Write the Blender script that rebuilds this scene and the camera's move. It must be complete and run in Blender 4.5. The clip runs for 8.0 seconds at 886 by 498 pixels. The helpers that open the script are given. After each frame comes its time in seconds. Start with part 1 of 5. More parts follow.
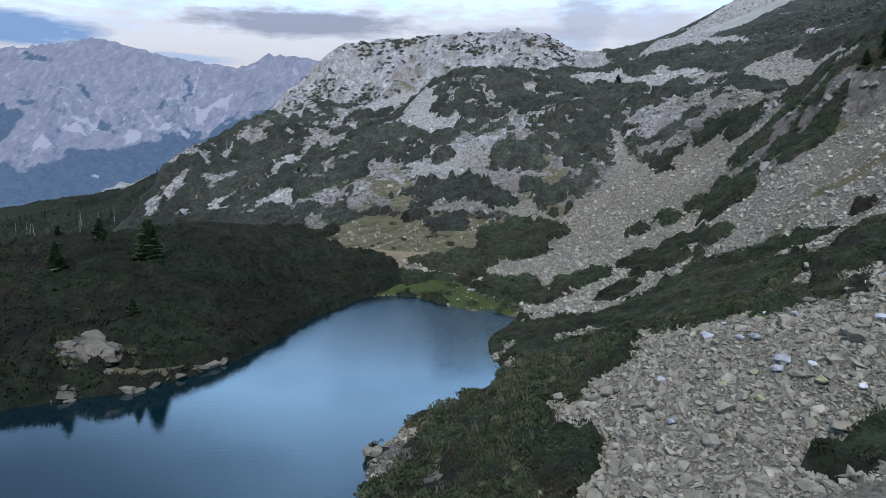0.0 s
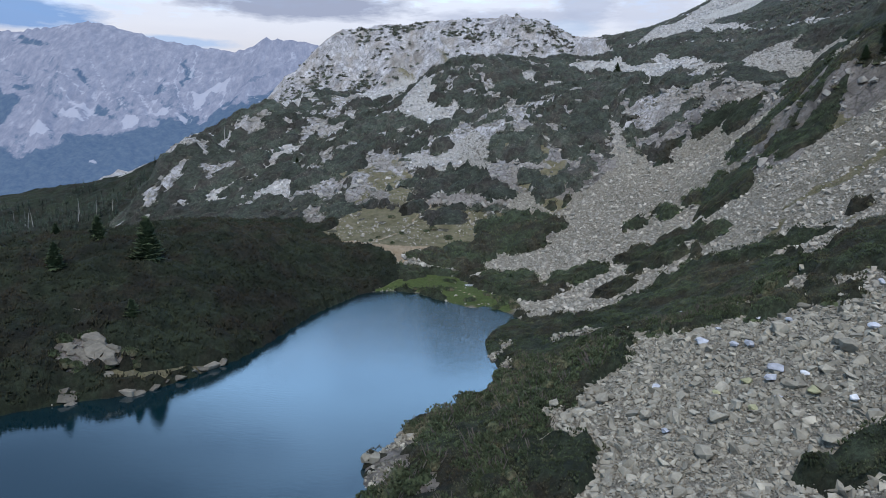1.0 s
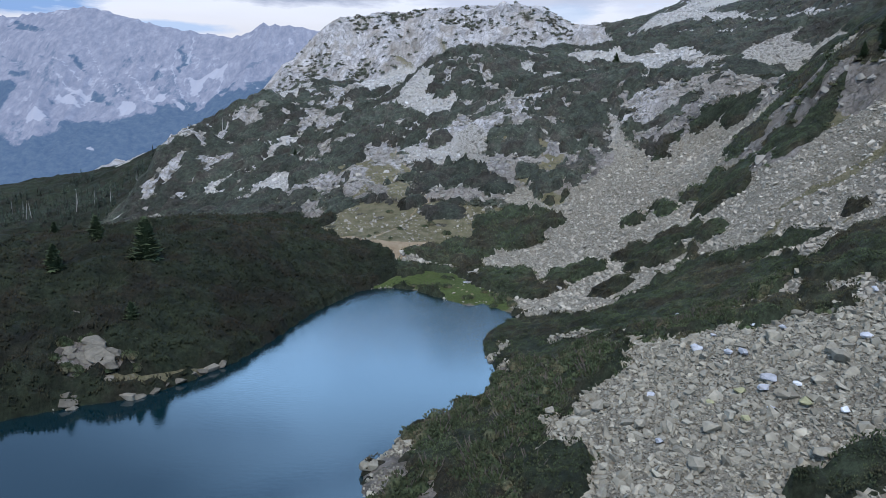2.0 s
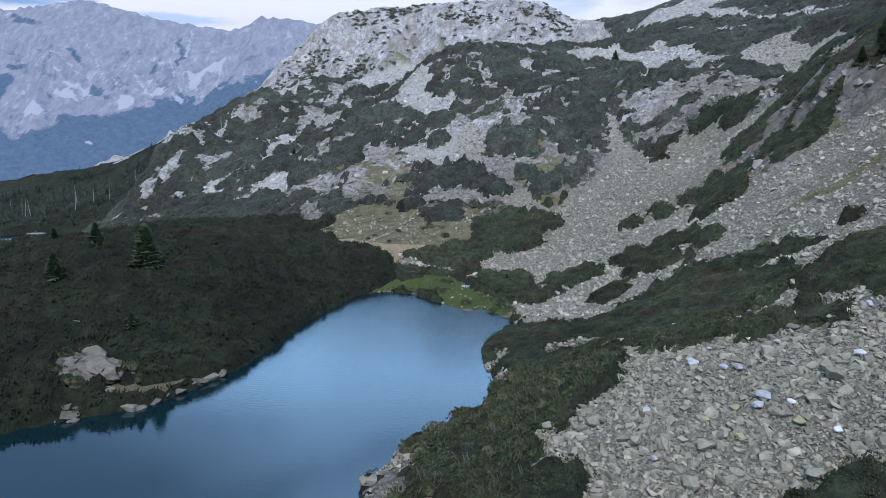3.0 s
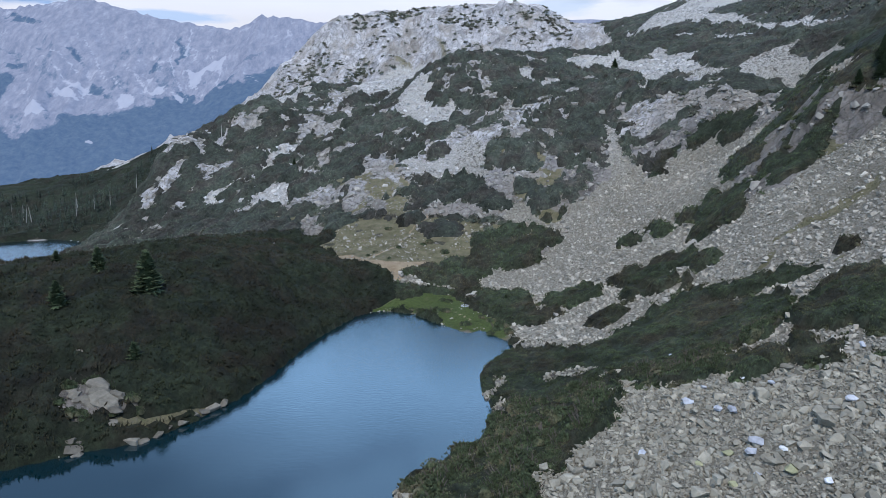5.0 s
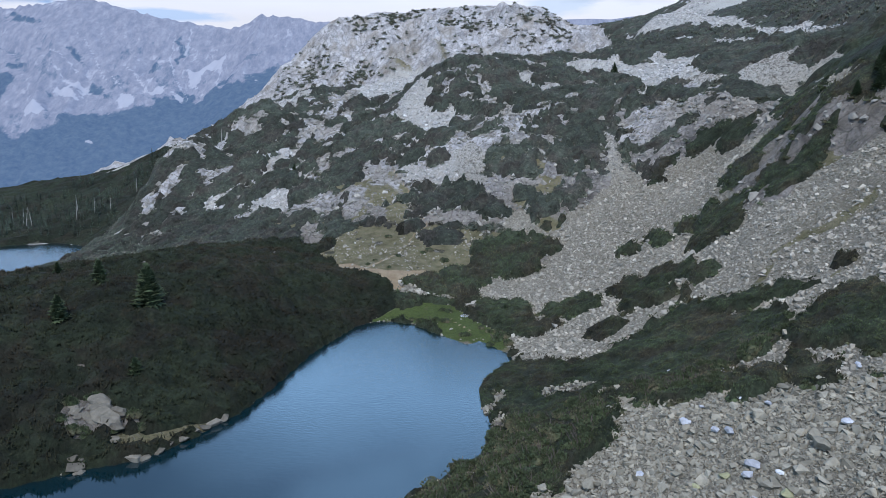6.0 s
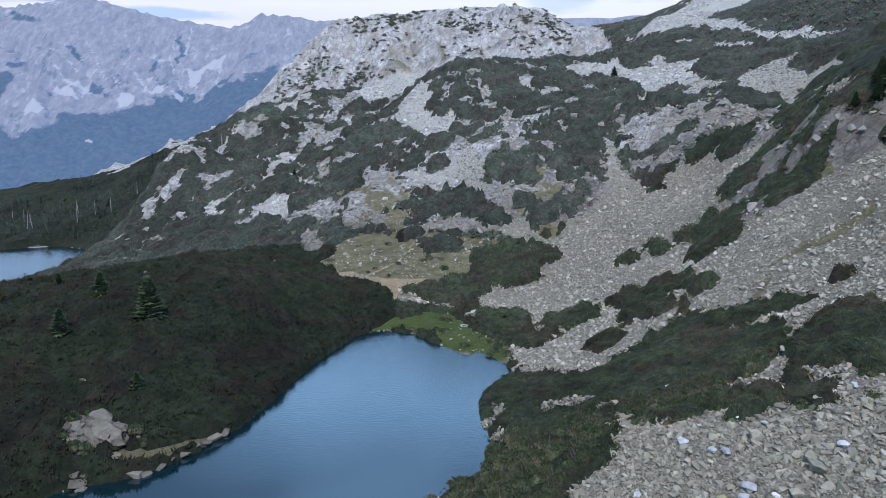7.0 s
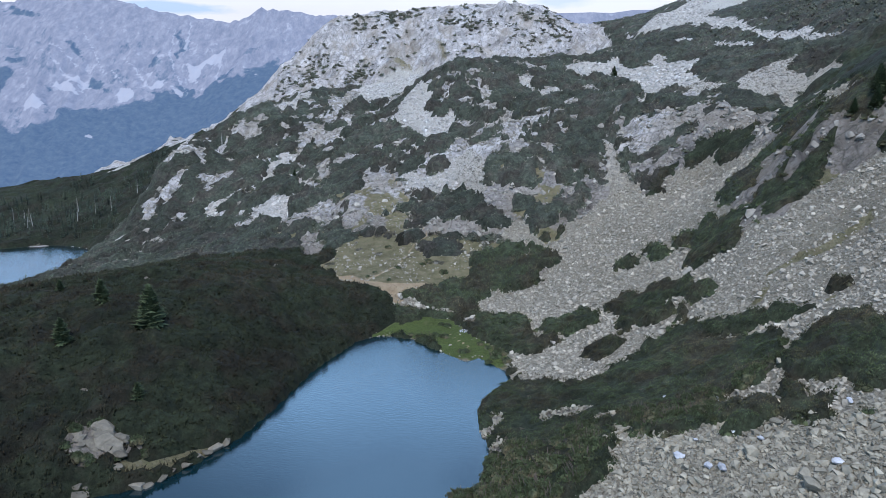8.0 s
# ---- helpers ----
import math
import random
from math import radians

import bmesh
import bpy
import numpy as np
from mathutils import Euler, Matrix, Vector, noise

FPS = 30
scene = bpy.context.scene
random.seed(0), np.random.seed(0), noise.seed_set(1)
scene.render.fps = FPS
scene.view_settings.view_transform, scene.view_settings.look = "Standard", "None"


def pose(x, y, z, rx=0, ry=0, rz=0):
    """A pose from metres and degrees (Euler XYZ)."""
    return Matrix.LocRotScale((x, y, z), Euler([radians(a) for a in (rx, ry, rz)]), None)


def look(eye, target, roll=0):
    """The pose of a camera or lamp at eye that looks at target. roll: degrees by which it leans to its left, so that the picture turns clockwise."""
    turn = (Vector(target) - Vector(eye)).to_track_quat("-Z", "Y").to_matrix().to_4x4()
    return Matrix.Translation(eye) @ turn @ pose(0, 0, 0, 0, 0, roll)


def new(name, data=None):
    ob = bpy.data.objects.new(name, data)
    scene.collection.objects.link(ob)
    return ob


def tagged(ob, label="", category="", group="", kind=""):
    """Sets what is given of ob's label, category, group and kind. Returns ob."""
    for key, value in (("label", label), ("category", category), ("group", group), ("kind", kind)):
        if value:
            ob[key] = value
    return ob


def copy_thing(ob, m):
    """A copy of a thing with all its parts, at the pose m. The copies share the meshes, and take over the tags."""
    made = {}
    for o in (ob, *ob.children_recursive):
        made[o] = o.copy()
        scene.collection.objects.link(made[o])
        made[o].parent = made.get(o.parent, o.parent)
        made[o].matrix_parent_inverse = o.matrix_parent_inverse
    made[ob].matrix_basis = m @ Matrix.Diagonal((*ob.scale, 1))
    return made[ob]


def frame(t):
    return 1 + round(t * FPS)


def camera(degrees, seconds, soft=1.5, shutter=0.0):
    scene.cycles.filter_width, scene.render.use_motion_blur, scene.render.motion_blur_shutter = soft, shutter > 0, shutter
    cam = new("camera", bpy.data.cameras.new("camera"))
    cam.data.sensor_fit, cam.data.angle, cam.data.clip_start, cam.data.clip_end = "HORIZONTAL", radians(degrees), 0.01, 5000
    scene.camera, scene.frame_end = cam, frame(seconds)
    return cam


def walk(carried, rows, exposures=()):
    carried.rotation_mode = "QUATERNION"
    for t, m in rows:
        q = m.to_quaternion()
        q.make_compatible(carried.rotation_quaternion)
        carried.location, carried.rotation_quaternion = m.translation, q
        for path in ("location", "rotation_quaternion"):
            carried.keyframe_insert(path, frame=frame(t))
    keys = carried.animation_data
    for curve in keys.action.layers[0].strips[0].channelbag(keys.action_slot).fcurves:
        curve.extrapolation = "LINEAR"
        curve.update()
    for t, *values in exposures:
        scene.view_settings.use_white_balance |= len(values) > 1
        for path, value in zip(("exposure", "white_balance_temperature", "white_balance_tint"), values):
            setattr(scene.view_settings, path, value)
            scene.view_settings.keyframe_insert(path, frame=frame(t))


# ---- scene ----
# ---- camera: rises straight up beside the lake ----
cam = camera(67.8, 8.0, soft=0.5)
METRES, EYE, TILT, LEAN, TURN = 16.0, 22.4, -7.3, 0.0, 0.0
ROWS = [
    (0.0, 0.0, 0.0, 0.0, -0.0, 0.0, 0.0),
    (0.5, 0.005, -0.0084, 0.059, -0.04, -0.66, 0.02),
    (1.0, 0.0104, -0.0173, 0.1186, -0.09, -1.33, 0.05),
    (1.5, 0.0153, -0.0267, 0.1775, -0.14, -1.98, 0.07),
    (3.0, 0.0259, -0.0557, 0.3598, -0.26, -3.14, 0.15),
    (3.5, 0.0289, -0.0652, 0.4211, -0.25, -3.18, 0.15),
    (4.0, 0.0315, -0.0735, 0.4825, -0.25, -3.23, 0.17),
    (4.5, 0.0336, -0.0823, 0.5446, -0.24, -3.3, 0.17),
    (6.0, 0.0403, -0.1104, 0.7341, -0.24, -3.46, 0.18),
    (6.5, 0.0422, -0.1183, 0.7975, -0.23, -3.52, 0.18),
    (7.0, 0.0449, -0.1281, 0.8613, -0.23, -3.6, 0.18),
    (7.5, 0.0482, -0.1382, 0.925, -0.23, -3.74, 0.19),
    (8.0, 0.0534, -0.1467, 0.9875, -0.21, -4.07, 0.18),
]
walk(cam, [(t, pose(0, 0, EYE, TILT, LEAN, TURN) @ pose(METRES * x, METRES * y, METRES * z, 90 + pitch, roll, yaw)) for t, x, y, z, yaw, pitch, roll in ROWS],
     exposures=[(0.0, 0.40, 6350, 12.5), (1.5, 0.58, 6300, 12.5), (3.0, 0.66, 6150, 12.5), (6.0, 0.66, 6150, 12.5), (8.0, 0.78, 6150, 12.5)])

# ---- sky and sun: thin overcast, the sun behind thin cloud at the camera's back ----
SUN_ELEVATION, SUN_AZIMUTH = 58.0, -172.0   # degrees, azimuth from +y towards +x
world = bpy.data.worlds.new("sky")
scene.world = world
world.use_nodes = True
wn, wl = world.node_tree.nodes, world.node_tree.links
wn.clear()


def wnode(kind, **values):
    n = wn.new(kind)
    for key, value in values.items():
        n.inputs[key.replace("_", " ")].default_value = value
    return n


sky = wn.new("ShaderNodeTexSky")
sky.sky_type, sky.sun_disc = "NISHITA", False
sky.sun_elevation, sky.sun_rotation = radians(SUN_ELEVATION), radians(SUN_AZIMUTH)
sky.altitude = 2200
dome = wn.new("ShaderNodeMix")
dome.data_type = "RGBA"
dim = wn.new("ShaderNodeVectorMath")
dim.operation = "SCALE"
dim.inputs[3].default_value = 0.15
wl.new(sky.outputs[0], dim.inputs[0])
coords = wn.new("ShaderNodeTexCoord")
flat = wn.new("ShaderNodeMapping")
flat.inputs["Scale"].default_value = (1.6, 1.6, 7.0)
wl.new(coords.outputs["Generated"], flat.inputs[0])
puffs = wnode("ShaderNodeTexNoise", Scale=2.2, Detail=6.0, Roughness=0.55)
wl.new(flat.outputs[0], puffs.inputs["Vector"])
gaps = wn.new("ShaderNodeMapRange")
gaps.inputs[1].default_value, gaps.inputs[2].default_value = 0.30, 0.50
wl.new(puffs.outputs[0], gaps.inputs[0])
# cloud thins out overhead
split = wn.new("ShaderNodeSeparateXYZ")
wl.new(coords.outputs["Generated"], split.inputs[0])
thin = wn.new("ShaderNodeMapRange")
thin.inputs[1].default_value, thin.inputs[2].default_value = 0.20, 0.60
thin.inputs[3].default_value, thin.inputs[4].default_value = 1.0, 0.70
wl.new(split.outputs[2], thin.inputs[0])
cover_amount = wn.new("ShaderNodeMath")
cover_amount.operation = "MULTIPLY"
wl.new(gaps.outputs[0], cover_amount.inputs[0])
wl.new(thin.outputs[0], cover_amount.inputs[1])
shade = wn.new("ShaderNodeValToRGB")
shade.color_ramp.elements[0].position, shade.color_ramp.elements[0].color = 0.5, (0.49, 0.50, 0.535, 1)
shade.color_ramp.elements[1].position, shade.color_ramp.elements[1].color = 0.72, (0.21, 0.235, 0.31, 1)
wl.new(puffs.outputs[0], shade.inputs[0])
wl.new(cover_amount.outputs[0], dome.inputs[0])
wl.new(dim.outputs[0], dome.inputs[6])
# the veil is white low down and thinner and bluer higher up
veil = wn.new("ShaderNodeMix")
veil.data_type = "RGBA"
rise = wn.new("ShaderNodeMapRange")
rise.inputs[1].default_value, rise.inputs[2].default_value = 0.14, 0.24
wl.new(split.outputs[2], rise.inputs[0])
wl.new(rise.outputs[0], veil.inputs[0])
wl.new(shade.outputs[0], veil.inputs[6])
high_sky = wn.new("ShaderNodeValToRGB")
# brightest in a band above the view, added to brighten the lake's reflection
stops = ((0.20, (0.72, 1.16, 1.72)), (0.29, (0.80, 1.42, 2.2)), (0.44, (0.47, 0.82, 1.27)), (1.0, (0.31, 0.49, 0.78)))
while len(high_sky.color_ramp.elements) < len(stops):
    high_sky.color_ramp.elements.new(0.5)
for stop, (at_z, tone_z) in zip(high_sky.color_ramp.elements, stops):
    stop.position, stop.color = at_z, (*tone_z, 1)
wl.new(split.outputs[2], high_sky.inputs[0])
wl.new(high_sky.outputs[0], veil.inputs[7])
wl.new(veil.outputs[2], dome.inputs[7])
background = wn.new("ShaderNodeBackground")
background.inputs[1].default_value = 1.0


def cloud(direction, wide, tall, rate=1.0):
    """Share of a long cloud or gap round a direction of the sky, with a ragged edge."""
    at = wn.new("ShaderNodeMapping")
    scale = (1 / wide, 0.5 / wide, 1 / tall)
    at.inputs["Scale"].default_value = scale
    at.inputs["Location"].default_value = [-d * s for d, s in zip(direction, scale)]
    wl.new(coords.outputs["Generated"], at.inputs[0])
    size = wn.new("ShaderNodeVectorMath")
    size.operation = "LENGTH"
    wl.new(at.outputs[0], size.inputs[0])
    ragged = wnode("ShaderNodeTexNoise", Scale=14.0, Detail=5.0, Roughness=0.6)
    wl.new(flat.outputs[0], ragged.inputs["Vector"])
    total = wn.new("ShaderNodeMath")
    total.operation = "MULTIPLY_ADD"
    wl.new(ragged.outputs[0], total.inputs[0])
    total.inputs[1].default_value = 1.1
    wl.new(size.outputs["Value"], total.inputs[2])
    edge = wn.new("ShaderNodeMapRange")
    edge.inputs[1].default_value, edge.inputs[2].default_value = 1.15, 1.65
    edge.inputs[3].default_value, edge.inputs[4].default_value = rate, 0.0
    wl.new(total.outputs[0], edge.inputs[0])
    return edge.outputs[0]


def laid(under, share, colour):
    mix = wn.new("ShaderNodeMix")
    mix.data_type = "RGBA"
    wl.new(share, mix.inputs[0])
    wl.new(under, mix.inputs[6])
    mix.inputs[7].default_value = (*colour, 1)
    return mix.outputs[2]


view = dome.outputs[2]
for direction, wide, tall, rate, colour in (
        ((-0.02, 0.97, 0.14), 0.75, 0.11, 0.85, (0.55, 0.56, 0.595)),      # bright haze over the ridge
        ((-0.19, 0.96, 0.197), 0.16, 0.020, 0.9, (0.23, 0.265, 0.36)),     # long grey cloud
        ((-0.53, 0.84, 0.166), 0.10, 0.022, 0.9, (0.14, 0.26, 0.48)),     # blue gap
        ((-0.37, 0.92, 0.143), 0.09, 0.008, 0.7, (0.25, 0.38, 0.58)),
        ((0.10, 0.97, 0.185), 0.14, 0.012, 0.7, (0.33, 0.37, 0.47)),
        ((0.20, 0.958, 0.20), 0.045, 0.038, 0.7, (0.33, 0.38, 0.49)),
        ((0.285, 0.94, 0.19), 0.06, 0.03, 0.5, (0.36, 0.40, 0.50)),
        ((0.17, 0.97, 0.165), 0.05, 0.016, 0.6, (0.34, 0.44, 0.58))):
    view = laid(view, cloud(direction, wide, tall, rate), colour)
# darker blue patch out of view to the left, added to dim the lake's reflection
aside = wn.new("ShaderNodeVectorMath")
aside.operation = "DOT_PRODUCT"
aside.inputs[1].default_value = (-0.72, 0.42, 0.55)
wl.new(coords.outputs["Generated"], aside.inputs[0])
clear = wn.new("ShaderNodeMapRange")
clear.interpolation_type = "SMOOTHSTEP"
clear.inputs[1].default_value, clear.inputs[2].default_value = 0.72, 0.92
wl.new(aside.outputs["Value"], clear.inputs[0])
above = wn.new("ShaderNodeMapRange")
above.inputs[1].default_value, above.inputs[2].default_value = 0.24, 0.36
wl.new(split.outputs[2], above.inputs[0])
blue_share = wn.new("ShaderNodeMath")
blue_share.operation = "MULTIPLY"
wl.new(clear.outputs[0], blue_share.inputs[0])
wl.new(above.outputs[0], blue_share.inputs[1])
view = laid(view, blue_share.outputs[0], (0.13, 0.225, 0.375))
wl.new(view, background.inputs[0])
sky_out = wn.new("ShaderNodeOutputWorld")
wl.new(background.outputs[0], sky_out.inputs[0])

sun = new("sun", bpy.data.lights.new("sun", "SUN"))
sun.data.energy, sun.data.angle, sun.data.color = 2.1, radians(14), (1.0, 0.93, 0.82)
e, a = radians(SUN_ELEVATION), radians(SUN_AZIMUTH)
toward = Vector((math.sin(a) * math.cos(e), math.cos(a) * math.cos(e), math.sin(e)))
sun.matrix_world = look(toward * 900, (0, 0, 0))

# ---- materials ----
class Mat:
    """A node material under construction."""

    def __init__(self, name, rough=0.9, spec=0.3):
        self.m = bpy.data.materials.new(name)
        self.m.use_nodes = True
        self.n, self.l = self.m.node_tree.nodes, self.m.node_tree.links
        self.b = self.n["Principled BSDF"]
        self.b.inputs["Roughness"].default_value = rough
        self.b.inputs["Specular IOR Level"].default_value = spec
        self.place = self.n.new("ShaderNodeTexCoord").outputs["Object"]

    def put(self, socket, value):
        if hasattr(value, "links"):
            self.l.new(value, socket)
        else:
            socket.default_value = value

    def noise(self, scale, detail=5.0, rough=0.6, stretch=None, warp=0.0):
        n = self.n.new("ShaderNodeTexNoise")
        n.inputs["Scale"].default_value, n.inputs["Detail"].default_value, n.inputs["Roughness"].default_value = scale, detail, rough
        n.inputs["Distortion"].default_value = warp
        self.l.new(self.stretched(stretch), n.inputs["Vector"])
        return n.outputs[0]

    def stretched(self, stretch):
        if not stretch:
            return self.place
        g = self.n.new("ShaderNodeMapping")
        g.inputs["Scale"].default_value = stretch
        self.l.new(self.place, g.inputs[0])
        return g.outputs[0]

    def cells(self, scale, feature="F1", out=0, stretch=None):
        n = self.n.new("ShaderNodeTexVoronoi")
        n.feature = feature
        n.inputs["Scale"].default_value = scale
        self.l.new(self.stretched(stretch), n.inputs["Vector"])
        return n.outputs[out]

    def ramp(self, value, *stops):
        r = self.n.new("ShaderNodeValToRGB")
        e = r.color_ramp.elements
        while len(e) < len(stops):
            e.new(0.5)
        for k, (p, c) in enumerate(stops):
            e[k].position = p
            e[k].color = (*c, 1) if isinstance(c, tuple) else (c, c, c, 1)
        self.put(r.inputs[0], value)
        return r.outputs[0]

    def mix(self, f, a, b, mode="MIX"):
        x = self.n.new("ShaderNodeMix")
        x.data_type, x.blend_type = "RGBA", mode
        self.put(x.inputs[0], f)
        for s, v in ((x.inputs[6], a), (x.inputs[7], b)):
            self.put(s, (*v, 1) if isinstance(v, tuple) else v)
        return x.outputs[2]

    def math(self, op, a, b=0.0, clamp=False):
        x = self.n.new("ShaderNodeMath")
        x.operation, x.use_clamp = op, clamp
        self.put(x.inputs[0], a)
        self.put(x.inputs[1], b)
        return x.outputs[0]

    def channel(self, name):
        x = self.n.new("ShaderNodeAttribute")
        x.attribute_name = name
        s = self.n.new("ShaderNodeSeparateColor")
        self.l.new(x.outputs["Color"], s.inputs[0])
        return s.outputs

    def island(self):
        return self.n.new("ShaderNodeNewGeometry").outputs["Random Per Island"]

    def single(self):
        return self.n.new("ShaderNodeObjectInfo").outputs["Random"]

    def bump(self, height, strength=0.5, distance=0.1):
        x = self.n.new("ShaderNodeBump")
        x.inputs["Strength"].default_value, x.inputs["Distance"].default_value = strength, distance
        self.l.new(height, x.inputs["Height"])
        self.l.new(x.outputs[0], self.b.inputs["Normal"])

    def color(self, value):
        self.put(self.b.inputs["Base Color"], (*value, 1) if isinstance(value, tuple) else value)
        return self


def stone_material(name, tint, random_socket, lichen=True):
    m = Mat(name, 0.92, 0.2)
    r = m.island() if random_socket == "island" else m.single()
    base = m.ramp(r, (0.0, tuple(c * 0.62 for c in tint)), (0.35, tuple(c * 0.85 for c in tint)), (0.8, tint), (1.0, tuple(min(c * 1.3, 0.62) for c in tint)))
    stain = m.ramp(m.noise(1.3, 6), (0.35, 0.72), (0.65, 1.12))
    base = m.mix(1.0, base, stain, "MULTIPLY")
    if lichen:
        spot = m.ramp(m.noise(5.0, 5, 0.7), (0.60, 0.0), (0.72, 0.55))
        base = m.mix(spot, base, (0.17, 0.18, 0.10))
    m.color(base)
    m.bump(m.noise(9.0, 6, 0.7), 0.5, 0.08)
    return m.m


SCREE_STONE = stone_material("grey granite stone", (0.270, 0.247, 0.196), "island")
# the scree granite in a raised colour, haze painted in for the farther slope
HAZY_STONE = stone_material("grey granite stone paled for haze", (0.365, 0.332, 0.275), "island")
SINGLE_STONE = stone_material("weathered granite block", (0.270, 0.247, 0.196), "single")
MARBLE = stone_material("whitish marble rubble", (0.46, 0.44, 0.415), "island", False)
WHITE_STONE = stone_material("fresh white stone", (0.50, 0.51, 0.55), "single", False)
YELLOW_STONE = stone_material("lichen yellow stone", (0.30, 0.29, 0.17), "single", False)
ROCK = stone_material("pale rock", (0.30, 0.278, 0.242), "island")


def needle_material(name, dark, light, brown, relief=0.5):
    m = Mat(name, 0.85, 0.15)
    speck = m.ramp(m.noise(4.0, 6, 0.8, (1, 1, 0.55)), (0.32, 0.68), (0.5, 1.0), (0.66, 1.32))
    c = m.ramp(m.island(), (0.0, dark), (0.5, light), (1.0, tuple(v * 1.15 for v in light)))
    tone = m.ramp(m.noise(0.14, 6, 0.65), (0.46, 0.0), (0.60, 0.85))
    c = m.mix(tone, c, brown)
    c = m.mix(1.0, c, m.ramp(m.noise(0.35, 5, 0.7), (0.35, 0.65), (0.65, 1.3)), "MULTIPLY")
    c = m.mix(1.0, c, m.ramp(m.noise(1.1, 4, 0.7), (0.36, 0.62), (0.64, 1.38)), "MULTIPLY")
    c = m.mix(1.0, c, m.ramp(m.noise(0.05, 3, 0.6), (0.38, 0.75), (0.62, 1.25)), "MULTIPLY")
    c = m.mix(1.0, c, speck, "MULTIPLY")
    c = m.mix(1.0, c, m.ramp(m.single(), (0.0, 0.85), (1.0, 1.15)), "MULTIPLY")
    m.color(c)
    m.bump(m.noise(3.0, 7, 0.8, (1, 1, 0.6)), 2 * relief, relief)
    return m.m


NEEDLES = needle_material("dwarf pine needles", (0.052, 0.066, 0.033), (0.066, 0.084, 0.042), (0.082, 0.066, 0.043), 0.4)
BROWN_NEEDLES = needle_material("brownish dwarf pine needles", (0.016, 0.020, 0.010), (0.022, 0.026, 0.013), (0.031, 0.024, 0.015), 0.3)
CONIFER = needle_material("dark conifer needles", (0.048, 0.065, 0.032), (0.066, 0.086, 0.043), (0.064, 0.072, 0.040), 0.12)
SPRUCE = needle_material("spruce needles", (0.036, 0.048, 0.034), (0.050, 0.062, 0.044), (0.052, 0.056, 0.044), 0.10)
# darker versions of the needle colours, painting the shade inside the scrub
SHADED_TWIGS = needle_material("inner twigs and needles of the scrub, darkened for shade", (0.032, 0.041, 0.024), (0.037, 0.046, 0.027), (0.044, 0.039, 0.027))
SHADED_BROWN_TWIGS = needle_material("brown inner twigs of the bank scrub, darkened for shade", (0.016, 0.020, 0.012), (0.018, 0.023, 0.013), (0.022, 0.020, 0.014))
# hill colours raised and greyed, painting the haze of distance into them
HAZY_HILL_NEEDLES = needle_material("needles of the hill scrub, paled and greyed for haze", (0.056, 0.063, 0.046), (0.076, 0.084, 0.061), (0.086, 0.076, 0.062), 0.3)
SHADED_HILL_TWIGS = needle_material("grey twigs of the hill scrub", (0.036, 0.042, 0.032), (0.041, 0.047, 0.036), (0.048, 0.043, 0.036))
OUTCROP = stone_material("cracked pale slab rock", (0.165, 0.148, 0.12), "single")
bark = Mat("bark", 0.95)
bark.color(bark.ramp(bark.noise(6, 5, 0.7, (1, 1, 0.25)), (0.3, (0.05, 0.04, 0.032)), (0.7, (0.12, 0.10, 0.085))))
BARK = bark.m
dead = Mat("bleached dead wood", 0.9)
dead.color(dead.ramp(dead.noise(5, 5, 0.7, (1, 1, 0.2)), (0.3, (0.20, 0.185, 0.17)), (0.7, (0.40, 0.38, 0.35))))
DEAD = dead.m

# the ground: heath under the pines, scree, rock, grass and bare soil by the cover painted on the sheet
g = Mat("mountain ground", 0.95, 0.15)
cov = g.channel("cover")
cov2 = g.channel("cover_more")
fine, mid, wide = g.noise(3.0, 6, 0.65), g.noise(0.5, 5, 0.6), g.noise(0.06, 4)
heath = g.mix(g.ramp(fine, (0.35, 0.0), (0.65, 1.0)), (0.045, 0.045, 0.032), (0.11, 0.10, 0.072))
heath = g.mix(g.ramp(g.noise(0.8, 5, 0.7), (0.56, 0.0), (0.62, 0.8)), heath, (0.27, 0.255, 0.225))
cell = g.cells(3.2, out=1)
stone_grey = g.ramp(cell, (0.0, (0.17, 0.155, 0.122)), (0.5, (0.26, 0.237, 0.19)), (1.0, (0.35, 0.316, 0.258)))
gap = g.ramp(g.noise(2.6, 6, 0.75), (0.32, 0.42), (0.50, 1.0))
scree = g.mix(1.0, g.mix(cov2[2], stone_grey, g.mix(0.5, stone_grey, (0.62, 0.60, 0.57))), gap, "MULTIPLY")
rock = g.mix(g.ramp(g.noise(0.35, 8, 0.7, (1, 1, 0.4), 0.6), (0.35, 0.0), (0.65, 1.0)), (0.30, 0.288, 0.286), (0.56, 0.54, 0.538))
# rock farther up stays paler: pale marble, raised further to paint in haze
rock = g.mix(cov2[2], g.mix(1.0, rock, (0.52, 0.485, 0.435), "MULTIPLY"), rock)
crack = g.ramp(g.cells(0.30, "DISTANCE_TO_EDGE", 0, (1, 1, 0.6)), (0.0, 0.45), (0.07, 1.0))
rock = g.mix(0.7, rock, crack, "MULTIPLY")
rock = g.mix(1.0, rock, g.ramp(g.noise(0.11, 7, 0.7, (1, 1, 0.35), 0.8), (0.36, 0.55), (0.55, 1.1)), "MULTIPLY")
rock = g.mix(g.ramp(g.noise(0.07, 5, 0.6, (1, 1, 0.5), 0.5), (0.48, 0.0), (0.62, 0.55)), rock, (0.27, 0.235, 0.19))
rock = g.mix(g.ramp(g.noise(0.9, 6, 0.7), (0.57, 0.0), (0.65, 0.8)), rock, (0.10, 0.10, 0.075))
grass = g.mix(g.ramp(mid, (0.3, 0.0), (0.7, 1.0)), (0.115, 0.108, 0.058), (0.225, 0.198, 0.122))
